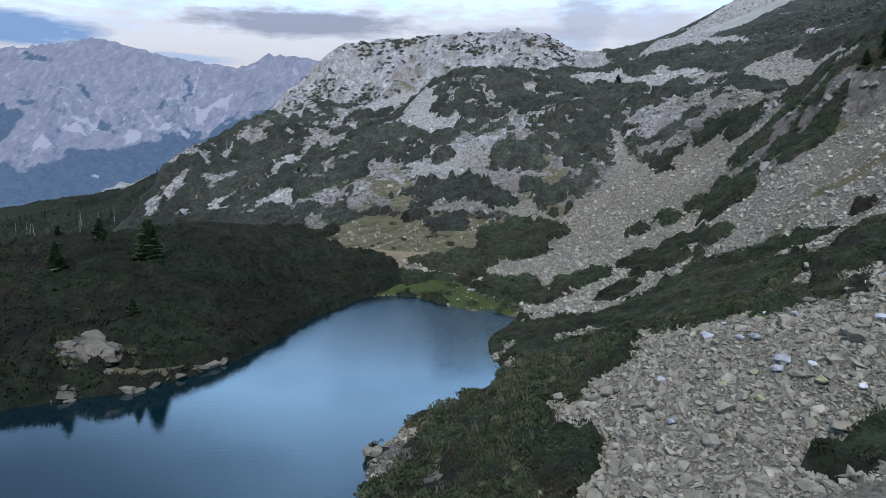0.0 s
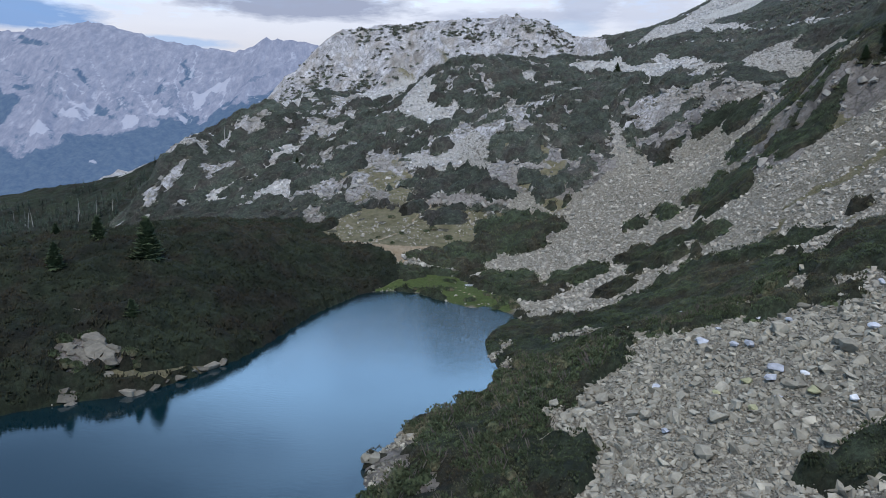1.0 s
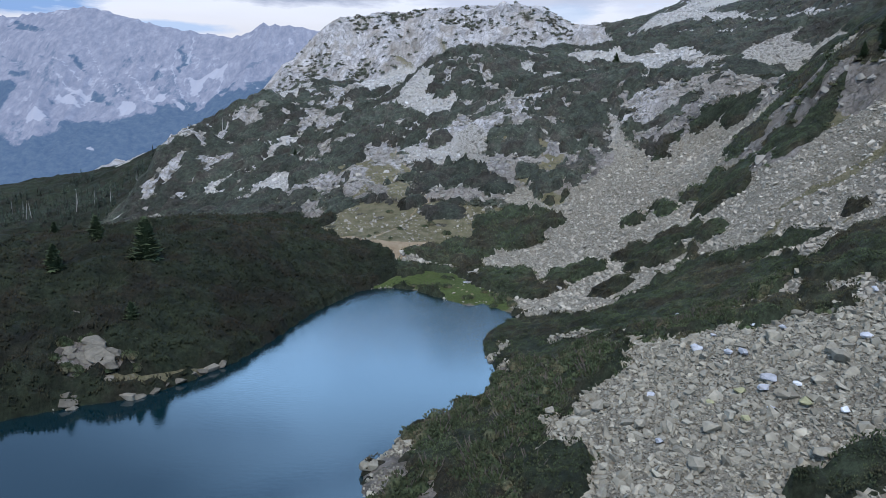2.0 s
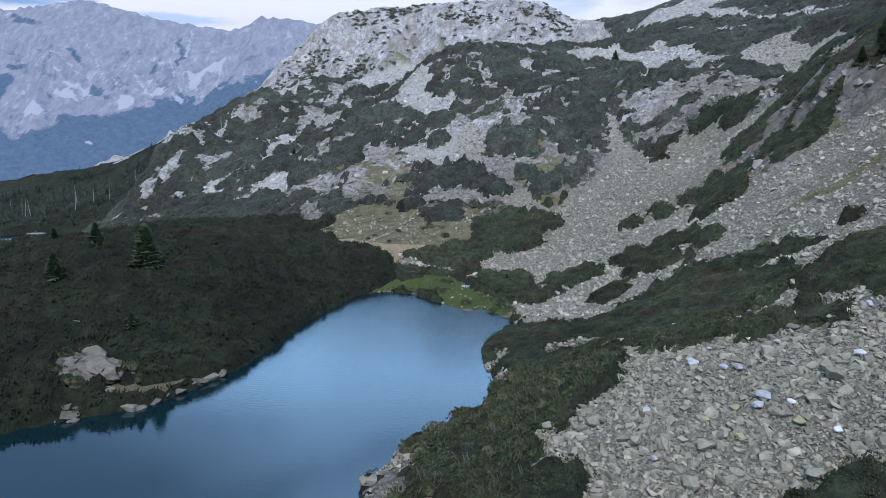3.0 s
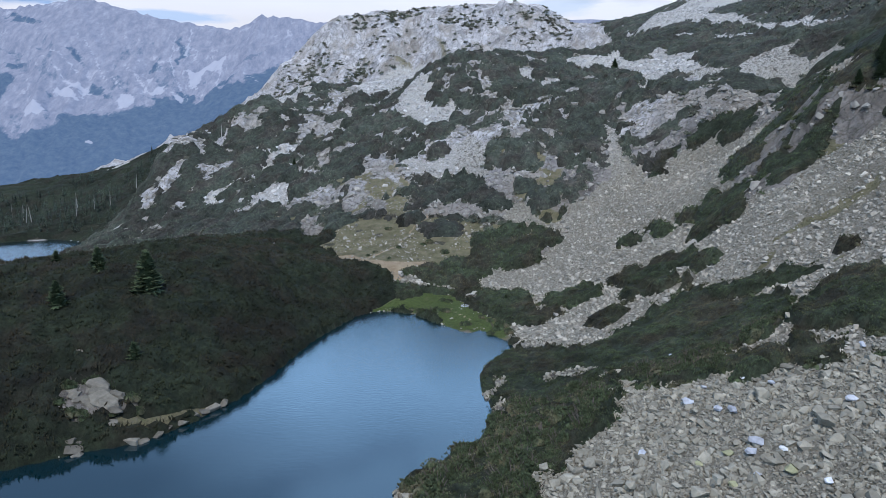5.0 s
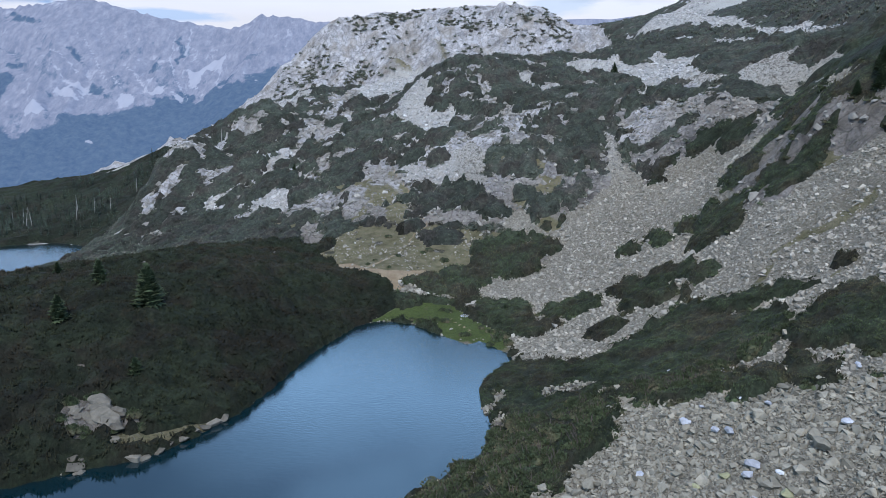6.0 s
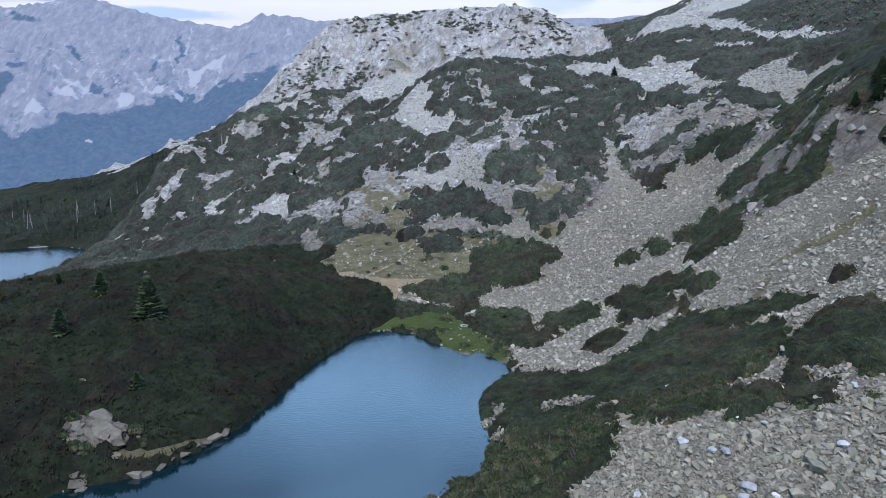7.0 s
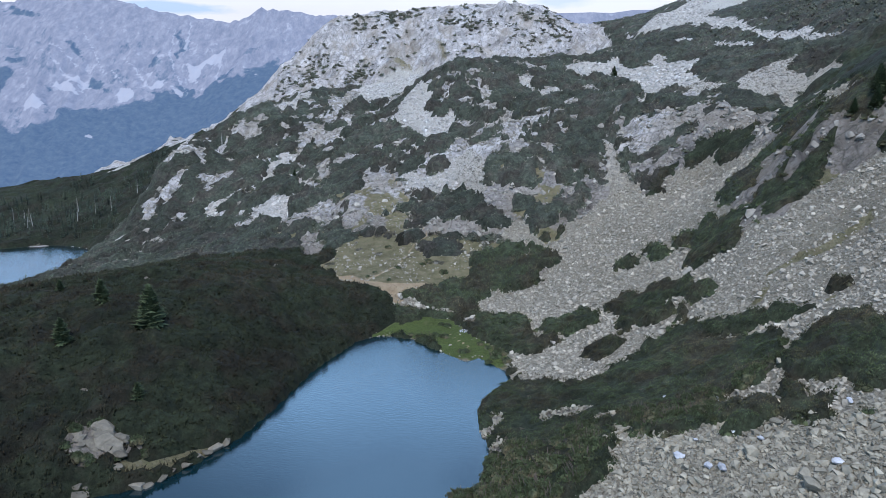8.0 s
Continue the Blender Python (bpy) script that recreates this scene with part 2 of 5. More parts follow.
grass = g.mix(g.ramp(g.noise(1.1, 5, 0.7), (0.55, 0.0), (0.65, 0.7)), grass, (0.20, 0.165, 0.11))
grass = g.mix(g.ramp(g.math("ADD", cov2[1], g.math("MULTIPLY", g.math("SUBTRACT", g.noise(0.22, 4, 0.6), 0.5), 1.6)), (0.45, 0.0), (0.85, 1.0)), grass, g.mix(g.ramp(fine, (0.3, 0.0), (0.7, 1.0)), (0.055, 0.075, 0.024), (0.105, 0.135, 0.042)))
soil = g.mix(g.ramp(mid, (0.3, 0.0), (0.7, 1.0)), (0.30, 0.22, 0.14), (0.42, 0.33, 0.22))


def edged(amount, lo=0.35, hi=0.62):
    ragged = g.math("ADD", amount, g.math("MULTIPLY", g.math("SUBTRACT", fine, 0.5), 0.9))
    return g.ramp(ragged, (lo, 0.0), (hi, 1.0))


land = g.mix(edged(cov[2]), heath, rock)
land = g.mix(edged(cov[1]), land, grass)
land = g.mix(edged(cov[0]), land, scree)
land = g.mix(edged(cov2[0]), land, soil)
g.color(g.mix(1.0, land, g.ramp(wide, (0.3, 0.85), (0.7, 1.12)), "MULTIPLY"))
heave = g.n.new("ShaderNodeBump")
heave.inputs["Strength"].default_value, heave.inputs["Distance"].default_value = 1.0, 1.6
g.l.new(g.noise(0.30, 10, 0.78, None, 0.3), heave.inputs["Height"])
g.bump(g.math("ADD", g.math("MULTIPLY", g.noise(1.2, 8, 0.7), 0.8), g.math("MULTIPLY", g.cells(1.5), 0.4)), 0.9, 0.5)
g.l.new(heave.outputs[0], g.b.inputs["Normal"].links[0].from_node.inputs["Normal"])
GROUND = g.m

w = Mat("lake water", 0.04, 0.5)
w.b.inputs["IOR"].default_value = 2.05
w.color(w.ramp(w.noise(0.03, 3), (0.3, (0.001, 0.011, 0.016)), (0.7, (0.0015, 0.014, 0.020))))
# the wind ruffles the far end
reach = w.n.new("ShaderNodeSeparateXYZ")
w.l.new(w.place, reach.inputs[0])
ruffle = w.n.new("ShaderNodeMapRange")
ruffle.inputs[1].default_value, ruffle.inputs[2].default_value, ruffle.inputs[3].default_value, ruffle.inputs[4].default_value = 60, 100, 0.3, 3.0
w.l.new(reach.outputs[1], ruffle.inputs[0])
waves = w.math("ADD", w.noise(1.6, 4, 0.6, (1, 1.6, 1)), w.math("MULTIPLY", w.noise(6.0, 3, 0.6), 0.3))
w.bump(w.math("MULTIPLY", waves, ruffle.outputs[0]), 0.14, 0.1)
gloss = w.n.new("ShaderNodeMapRange")
gloss.inputs[1].default_value, gloss.inputs[2].default_value, gloss.inputs[3].default_value, gloss.inputs[4].default_value = 60, 100, 0.05, 0.15
w.l.new(reach.outputs[1], gloss.inputs[0])
w.l.new(gloss.outputs[0], w.b.inputs["Roughness"])
WATER = w.m

# mountains across the valley, far off, their haze painted on as blue emission
f = Mat("far mountainside", 0.95, 0.0)
zone = f.channel("cover")
grit = f.noise(0.06, 9, 0.75, (1, 0.45, 0.45))
crag = f.ramp(grit, (0.3, (0.10, 0.094, 0.092)), (0.5, (0.16, 0.149, 0.146)), (0.68, (0.235, 0.218, 0.212)))
wood = f.ramp(f.noise(0.07, 6, 0.75), (0.3, (0.02, 0.032, 0.036)), (0.7, (0.065, 0.08, 0.075)))
tone = f.math("ADD", zone[0], f.math("MULTIPLY", f.math("SUBTRACT", f.noise(0.08, 9, 0.78, (1, 0.5, 0.5)), 0.5), 1.2))
far_land = f.mix(f.ramp(tone, (0.40, 0.0), (0.62, 1.0)), crag, wood)
fan = f.math("ADD", zone[1], f.math("MULTIPLY", f.math("SUBTRACT", grit, 0.5), 1.3))
far_land = f.mix(f.ramp(fan, (0.42, 0.0), (0.62, 0.75)), far_land, (0.30, 0.285, 0.28))
f.color(far_land)
# even blue glow of the surface itself, standing in for hazy air
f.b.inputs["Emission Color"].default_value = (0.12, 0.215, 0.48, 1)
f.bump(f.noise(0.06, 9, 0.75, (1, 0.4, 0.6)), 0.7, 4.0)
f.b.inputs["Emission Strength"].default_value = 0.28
FAR = f.m

# ---- the lie of the land: lines of the map, (x, y, height) ----
SHORE = [(-41, 58), (-35, 61.5), (-30.5, 63.5), (-27, 68), (-24, 74), (-22, 81), (-19, 96), (-14, 109), (-10, 112.3), (-4, 110),
         (1.5, 103), (4.8, 99.2), (7, 101), (10.8, 95), (11.4, 92), (6.3, 84), (5.6, 78), (6.6, 70), (4.8, 63), (1.5, 60), (-2.6, 55.5),
         (-4.5, 50.5), (-5.8, 49), (-5.4, 45), (-4.5, 41), (-4, 30), (-7, 15), (-14, 0), (-30, -25), (-70, -45), (-115, -20), (-120, 25), (-85, 48), (-58, 54)]
MORAINE = [(-36.8, 66.4, 3.4), (-42.5, 66.4, 3.2), (-42.3, 73.4, 4.8), (-36.5, 82.6, 6.6), (-35.9, 90.3, 6.8), (-48.5, 93.8, 10.6), (-47.9, 108, 9.8),
           (-41.4, 110, 10.6), (-48.7, 118.6, 10.3), (-32.7, 116, 9.8), (-62, 70, 7), (-80, 80, 9), (-82, 118, 5.6), (-78, 142, 2.4), (-70, 165, 1.5),
           (-120, 90, 4.5), (-30, 130, 8.0), (-48, 135, 7.6), (-60, 150, 5.2)]
MEADOW = [(-14, 129, 6.2), (-20, 132, 5.0), (-5, 118, 1.8), (-1.3, 124, 3.3), (13, 130, 4.2), (17, 131, 5.3), (7, 150, 11), (10, 149, 10.8), (-12.6, 156, 12.4), (-28.8, 156, 9.6)]
KNOLL = [(-2, 170.5, 16.5), (2.3, 175, 19.6), (-12, 186, 23.6), (-26.5, 177.6, 18.8), (-10.6, 223, 33.4), (19, 180.6, 29.6), (29.7, 153.5, 17), (45.5, 180, 31.8),
         (15, 243, 47.0), (37, 241, 46), (26, 215, 40), (-2.8, 254, 53.0), (6.7, 275, 59.0), (20, 271, 59.2), (31, 282, 60.0), (43, 288, 60.5), (50, 289, 62.0), (-11.6, 228.5, 35.8), (-49, 270, 40), (-22, 262, 38), (22, 330, 57), (2, 345, 56), (-57.5, 228, 21.7), (-45.7, 251, 32.5), (-46.4, 183, 12.2), (-47.8, 182.5, 11.2), (-71, 205, 8.6),
         (-103, 218.5, 6), (-94, 233.6, 24.6), (-80, 250, 24), (-62, 290, 42), (-47, 317, 49), (-24.7, 337, 51.5), (2, 302, 52), (40, 315, 57), (-61, 287, 45.5), (-61, 274, 42.3), (-60, 298, 48.5), (-69.3, 259.6, 38), (-42.3, 269.2, 44.0), (-84, 262, 34), (-78, 285, 40), (-95, 250, 29), (-85, 330, 34), (-105, 300, 22)]
TALUS = [(27.4, 108, 4.5), (42.9, 124.7, 11.8), (46.3, 115.5, 13.2), (31.6, 93, 6.8), (22.6, 89.7, 3.2), (49.6, 79.7, 15.7), (42.8, 70.6, 13.4), (25.5, 47.7, 8.3),
         (22.6, 54.9, 8.0), (33.3, 49, 11.2), (19.4, 43.2, 5.6), (13.5, 48, 4.8), (22.4, 38.6, 5.7), (20.4, 53.9, 6.0), (12.2, 43, 3.6), (14.4, 59.7, 5.0), (30.5, 64, 8.3),
         (44.4, 65, 15.4), (54.3, 78, 19.6), (49.2, 97, 18.3), (60.7, 95.4, 24)]
CRAGS = [(73, 238, 49.3), (80, 176, 46.4), (86, 164.5, 40.6), (71, 159, 37.7), (65, 168, 39), (65.5, 151, 31.3), (62.4, 121, 29.8), (55, 111.5, 24), (66, 110.5, 32.2), (57, 276.5, 58), (63.4, 111.5, 31), (69.3, 108.4, 36.6), (65.2, 114, 36.6), (60.6, 127, 28.8), (56.9, 165.5, 32), (70.5, 159, 37.5), (88, 174.6, 48), (64.2, 167, 37),
         (62.9, 148.7, 25.5), (72.5, 206, 50), (69.6, 264, 54), (63, 277, 59.6), (143, 280, 76), (83, 130, 48.5), (100, 110, 60), (85, 85, 40), (110, 60, 55), (140, 150, 76), (200, 250, 100)]
CLIFF = [(-95, 395, 46), (-73, 395, 54), (-45, 395, 49), (-14, 395, 63), (9, 395, 75), (40, 395, 75), (73, 395, 78), (-86, 465, 91), (-75, 465, 100), (-52, 465, 106), (-14, 465, 107), (9, 465, 110), (32, 465, 111), (59, 465, 112), (79, 465, 109), (86, 465, 102), (108, 465, 99), (0, 540, 106), (-58, 540, 98), (-30, 300, 42), (-14, 375, 60.5), (-45, 365, 54)]
SUMMIT = [(105, 450, 99), (131, 450, 101.5), (152, 450, 104), (172, 450, 115), (195, 450, 130), (250, 470, 160), (330, 500, 205), (420, 520, 240), (300, 380, 140), (180, 600, 100)]
VALLEY = [(-118, 240, -9), (-117, 226, -9), (-124, 262, -6), (-113, 212, -6), (-132, 285, -4), (-130, 200, -14), (-183, 269, -15), (-150, 272, -14.5), (-155, 225, -16), (-209, 338, -13), (-244, 420, -2), (-280, 420, -9), (-218, 420, 3), (-197, 420, 8),
          (-150, 330, 2), (-120, 300, 14), (-160, 420, 25), (-240, 520, -60), (-150, 560, 0), (-330, 420, -30), (-400, 250, -40), (-260, 200, -20), (-200, 120, -10), (-330, 600, -140)]
NEAR = [(0, 0, 1.5), (25, 0, 7), (50, 20, 17), (50, 45, 17), (80, 30, 32), (10, 25, 3), (0, -60, 2), (60, -60, 22), (140, -60, 55), (-120, -120, 5), (-200, 0, 10)]
LAND = np.array(MORAINE + MEADOW + KNOLL + TALUS + CRAGS + CLIFF + SUMMIT + VALLEY + NEAR)
TARN = [(-205, 262), (-183, 271), (-165, 279), (-150, 273), (-136, 262), (-130, 240), (-132, 215), (-160, 205), (-195, 225)]


def hashed(i, j, seed):
    n = (i.astype(np.int64) * 374761393 + j.astype(np.int64) * 668265263 + seed * 974634541) & 0xFFFFFFFF
    n = ((n ^ (n >> 13)) * 1274126177) & 0xFFFFFFFF
    return ((n ^ (n >> 16)) & 0xFFFF) / 65535.0


def value_noise(x, y, seed=0):
    i, j = np.floor(x), np.floor(y)
    u, v = x - i, y - j
    u, v = u * u * (3 - 2 * u), v * v * (3 - 2 * v)
    a, b = hashed(i, j, seed), hashed(i + 1, j, seed)
    c, d = hashed(i, j + 1, seed), hashed(i + 1, j + 1, seed)
    return a + (b - a) * u + (c - a) * v + (a - b - c + d) * u * v


def fbm(x, y, size, octaves=4, seed=0):
    total, amp, norm = 0.0, 1.0, 0.0
    for k in range(octaves):
        total = total + amp * value_noise(x / size + 17.3 * k, y / size - 9.1 * k, seed + k)
        norm, amp, size = norm + amp, amp * 0.5, size * 0.5
    return total / norm


def ridged(x, y, size, octaves=4, seed=0):
    total, amp, norm = 0.0, 1.0, 0.0
    for k in range(octaves):
        total = total + amp * (1 - np.abs(2 * value_noise(x / size + 5.7 * k, y / size + 3.3 * k, seed + k) - 1))
        norm, amp, size = norm + amp, amp * 0.5, size * 0.5
    return total / norm


def inside_distance(poly, x, y):
    """Distance to the outline of a polygon, positive inside it."""
    best, within = np.full(np.shape(x), 1e9), np.zeros(np.shape(x), bool)
    for (ax, ay), (bx, by) in zip(poly, poly[1:] + poly[:1]):
        ex, ey = bx - ax, by - ay
        s = np.clip(((x - ax) * ex + (y - ay) * ey) / (ex * ex + ey * ey), 0, 1)
        best = np.minimum(best, np.hypot(x - ax - s * ex, y - ay - s * ey))
        if ay != by:
            within ^= ((ay > y) != (by > y)) & (x < ax + (y - ay) * ex / ey)
    return np.where(within, best, -best)


def spread(p, q):
    return np.sqrt((p[:, None, 0] - q[None, :, 0]) ** 2 + (p[:, None, 1] - q[None, :, 1]) ** 2 + 36.0)


SPOTS = np.vstack([LAND] + [[(x, y, 0.4)] for x, y in SHORE[:27]])
_n = len(SPOTS)
_a = np.zeros((_n + 3, _n + 3))
_a[:_n, :_n] = spread(SPOTS, SPOTS) - 0.02 * np.eye(_n) * 30
_a[:_n, _n:] = np.c_[np.ones(_n), SPOTS[:, :2]]
_a[_n:, :_n] = _a[:_n, _n:].T
WEIGHTS = np.linalg.solve(_a, np.r_[SPOTS[:, 2], 0, 0, 0])


def smoothstep(v, lo, hi):
    s = np.clip((v - lo) / (hi - lo), 0, 1)
    return s * s * (3 - 2 * s)


def base_height(x, y):
    p = np.c_[x, y]
    z = np.empty(len(p))
    for k in range(0, len(p), 20000):
        q = p[k:k + 20000]
        z[k:k + 20000] = spread(q, SPOTS) @ WEIGHTS[:_n] + WEIGHTS[_n] + q @ WEIGHTS[_n + 1:]
    return z


# ---- what covers the land: outlines in plan ----
SCREE_NEAR = [(20, 69), (21, 63), (24, 60), (29, 60), (32, 56), (36, 55), (60, 48), (60, 5), (20, 5), (5, 38), (7, 47), (8, 50), (11, 52), (13, 54), (16, 56), (18, 61)]
SLOPE_LEFT = [(8, 118), (7, 122), (8, 125), (10, 127), (12, 130), (14, 128), (17, 127), (19, 128), (21, 130), (25, 135), (26, 137), (26, 141), (28, 145), (30, 148), (32, 148), (35, 150), (38, 154), (41, 155), (41, 160), (43, 167), (44, 176), (45, 183), (47, 177), (46, 168), (47, 162), (48, 157)]
SLOPE_RIGHT = [(48, 154), (48, 151), (52, 150), (56, 156), (63, 153), (68, 142), (67, 134), (63, 130), (59, 131), (57, 130), (55, 127), (54, 119), (50, 107), (53, 108), (55, 104), (60, 106), (63, 106), (64, 105), (74, 98), (72, 60), (58, 46), (27, 57), (23, 78), (11, 92), (11, 98), (14, 104), (17, 110)]
SCREE_EAST = SLOPE_LEFT + SLOPE_RIGHT
POINT_UPPER = [(5.2, 79.4), (5.8, 83.4), (7.7, 89.1), (9.9, 87.3), (11.7, 89.3), (14.7, 87.7), (16.7, 81.6), (18.4, 82.8), (21.4, 83.2), (23.7, 83.5), (25.5, 84.6), (27.2, 88.2), (28.6, 87.5), (30.6, 89), (33.3, 90.2), (34.7, 88.9), (36.2, 90.7), (37.7, 90.7), (36.4, 86.2), (36.5, 82.9), (38.3, 80.4), (39.2, 80.9), (41.5, 78.6), (41.4, 75.8), (39.6, 71.6), (37.9, 67.7), (36.4, 68.2), (35.1, 66.6), (33.2, 66.9), (31.8, 65.8), (31.1, 65.5), (28.9, 59.3)]
POINT_LOWER = [(27, 61.1), (25.5, 60), (23.7, 61), (21.9, 62), (21, 64.7), (21.7, 70.1), (20, 70.9), (18.4, 66.9), (18.4, 61.7), (17, 59.4), (16.2, 57.1), (14.2, 55.3), (13.4, 53.9), (12.4, 55.2), (12.3, 52), (11.1, 50.6), (10, 49.8), (8.5, 50.8), (7.9, 49.8), (8.8, 48.1), (8, 46.9), (7.5, 46.4), (5.5, 42), (4, 30), (-3, 30), (-4, 42), (-3, 50), (-3.5, 55), (2, 60), (6, 65), (7, 71)]
PINES_POINT = POINT_UPPER + POINT_LOWER
SLIDE_TOP = [(112, 385), (150, 452), (240, 480), (330, 420), (175, 378), (161, 367), (149, 374), (133, 357)]
SLIDE_TARN = [(-262, 414), (-240, 424), (-222, 424), (-225, 413), (-240, 411)]
SLIDE_BROW = [(-204, 395), (-195, 402), (-180, 398), (-182, 388), (-192, 388)]
SHORE_GRASS = [(-13, 111), (-8, 116), (-4, 119), (3, 117), (7, 109), (12, 102), (11, 95), (7, 99), (2, 101), (-1, 108), (-7, 112)]
PINES_EAST = [(38, 67), (43, 69), (48, 69), (50, 60), (40, 56), (40, 61)]
BROKEN_SLOPE = [(48, 176), (52, 184), (62, 182), (74, 186), (84, 198), (96, 186), (88, 160), (90, 130), (82, 118), (76, 98), (66, 96), (63, 102), (55, 107), (51, 107), (51, 126), (47, 132), (47, 149), (52, 161)]
SCREE_WEST_A = [[(-67, 273), (-62, 267), (-59, 274), (-55, 298), (-61, 301), (-66, 290)],
    [(-66, 240), (-62, 232), (-59, 227), (-57, 230), (-55, 234), (-50, 233), (-49, 232), (-50, 227), (-54, 226), (-55, 224), (-55, 219), (-55, 214), (-58, 217), (-57, 220), (-57, 225), (-60, 227), (-64, 234)],
    [(-60, 198), (-57, 196), (-53, 194), (-52, 197), (-49, 198), (-46, 194), (-40, 188), (-41, 187), (-44, 186), (-42, 180), (-40, 171), (-44, 173), (-47, 180), (-52, 185), (-55, 193)]]
SCREE_WEST_B = [[(-72, 204), (-74, 209), (-72, 211), (-68, 210), (-67, 212), (-65, 214), (-63, 211), (-66, 210), (-69, 208), (-71, 207), (-70, 202), (-69, 197)]]
SCREE_SLIDES = [[(-36, 314), (-44, 404), (-26, 404), (-10, 395), (-7, 340), (-13, 300), (-24, 295)],
    [(-14, 231), (-14, 238), (-13, 248), (-10, 263), (-6, 252), (-4, 247), (-3, 242), (-5, 238), (-4, 232), (0, 224), (5, 226), (6, 222), (4, 215), (3, 210), (0, 206), (-3, 204), (-6, 215), (-10, 222)],
    [(30, 259), (33, 256), (34, 248), (36, 242), (41, 246), (44, 246), (42, 241), (37, 232), (35, 241), (32, 249), (30, 255)]]
SCREE_MID = [[(-9, 181), (-8, 183), (-6, 181), (-5, 179), (-3, 179), (1, 181), (4, 182), (5, 185), (9, 186), (11, 182), (12, 176), (12, 172), (12, 168), (11, 168), (9, 169), (7, 172), (4, 174), (1, 174), (-3, 174), (-6, 176), (-9, 176)],
    [(16, 145), (15, 148), (17, 150), (20, 151), (21, 148), (22, 144), (25, 142), (26, 141), (25, 138), (24, 140), (21, 143), (18, 144)],
    [(-6, 122), (-4, 124), (-3, 122), (0, 122), (3, 121), (2, 119), (-2, 120), (-4, 120)]]
SCREE_BAND = [[(51, 268), (54, 278), (61, 280), (65, 275), (70, 276), (75, 285), (73, 270), (78, 265), (82, 264), (90, 261), (92, 257), (97, 253), (96, 246), (85, 225), (75, 204), (74, 186), (76, 182), (76, 180), (73, 177), (71, 184), (69, 190), (66, 196), (63, 195), (61, 194), (63, 207), (71, 249), (70, 258), (66, 262), (60, 265), (56, 264)],
    [(59, 202), (59, 195), (59, 189), (58, 189), (58, 193)],
    [(83, 268), (91, 282), (90, 268), (86, 263)]]
SCREE_RIGHT = [[(78, 173), (82, 179), (85, 181), (89, 182), (93, 183), (96, 182), (94, 180), (92, 178), (90, 177), (90, 174), (92, 172), (93, 169), (93, 166), (90, 166), (88, 166), (81, 152), (86, 166), (86, 169), (83, 170), (81, 171)],
    [(94, 169), (97, 170), (99, 169), (99, 166), (96, 167), (94, 167)],
    [(76, 131), (76, 127), (74, 122), (73, 121), (74, 126)]]
SCREE_TOP = [[(131, 352), (140, 368), (140, 347), (144, 336), (136, 305), (132, 283), (124, 250), (120, 231), (123, 225), (110, 200), (110, 193), (110, 185), (108, 183), (105, 187), (107, 199), (104, 202), (110, 226), (120, 257), (129, 293), (128, 314)],
    [(109, 315), (115, 318), (112, 299), (109, 297), (106, 304)],
    [(111, 284), (115, 266), (112, 242), (102, 208), (106, 231), (110, 269)]]
ROCK_WEST = [[(-79, 257), (-75, 255), (-71, 252), (-68, 251), (-67, 253), (-68, 255), (-71, 256), (-75, 257), (-78, 257)],
    [(-80, 260), (-77, 260), (-73, 257), (-74, 257), (-77, 258)],
    [(-71, 259), (-69, 260), (-66, 260), (-66, 258), (-69, 258)],
    [(-84, 232), (-84, 239), (-82, 236), (-81, 231)],
    [(-80, 223), (-76, 222), (-73, 223), (-71, 224), (-69, 224), (-71, 221), (-74, 221), (-78, 221)],
    [(-91, 215), (-91, 220), (-90, 223), (-87, 222), (-86, 218), (-89, 217), (-88, 212)]]
ROCK_BROW = [[(-94, 208), (-98, 216), (-95, 216), (-92, 212), (-91, 205)],
    [(-99, 223), (-99, 224), (-97, 222), (-96, 220)],
    [(-97, 233), (-98, 244), (-96, 247), (-89, 239), (-87, 235), (-89, 233), (-93, 233), (-95, 231)],
    [(-105, 223), (-105, 226), (-103, 224), (-102, 219)],
    [(-77, 216), (-76, 218), (-75, 217), (-75, 215)],
    [(-76, 239), (-74, 236), (-71, 232), (-73, 233)]]
ROCK_KNOLL = [[(-51, 257), (-49, 258), (-46, 256), (-45, 254), (-43, 247), (-46, 246), (-47, 247), (-48, 253)],
    [(-45, 241), (-44, 243), (-41, 244), (-39, 248), (-36, 251), (-34, 252), (-32, 247), (-35, 242), (-37, 239), (-40, 234), (-42, 233)],
    [(-46, 260), (-43, 261), (-40, 263), (-40, 259), (-43, 257)],
    [(-44, 276), (-48, 306), (-43, 292), (-40, 267), (-42, 267)],
    [(-39, 267), (-43, 307), (-42, 343), (-39, 344), (-38, 315), (-36, 270)],
    [(-29, 264), (-27, 267), (-24, 266), (-26, 258)],
    [(-37, 258), (-35, 263), (-33, 262), (-35, 256)]]
ROCK_HEATH = [[(-43, 206), (-40, 204), (-37, 193), (-33, 186), (-32, 184), (-36, 188), (-40, 198)],
    [(-32, 167), (-32, 173), (-30, 174), (-27, 170), (-25, 167), (-26, 162), (-28, 161), (-30, 163)],
    [(-37, 170), (-34, 171), (-33, 167), (-35, 165), (-37, 166)],
    [(-23, 163), (-22, 166), (-22, 171), (-20, 170), (-20, 163), (-21, 160), (-22, 159)],
    [(-39, 217), (-37, 216), (-34, 200), (-33, 190), (-37, 204)],
    [(-32, 212), (-30, 216), (-28, 212), (-30, 205)],
    [(-50, 239), (-49, 243), (-48, 240), (-48, 234), (-50, 235)],
    [(-30, 145), (-32, 156), (-30, 157), (-28, 151), (-28, 145)]]
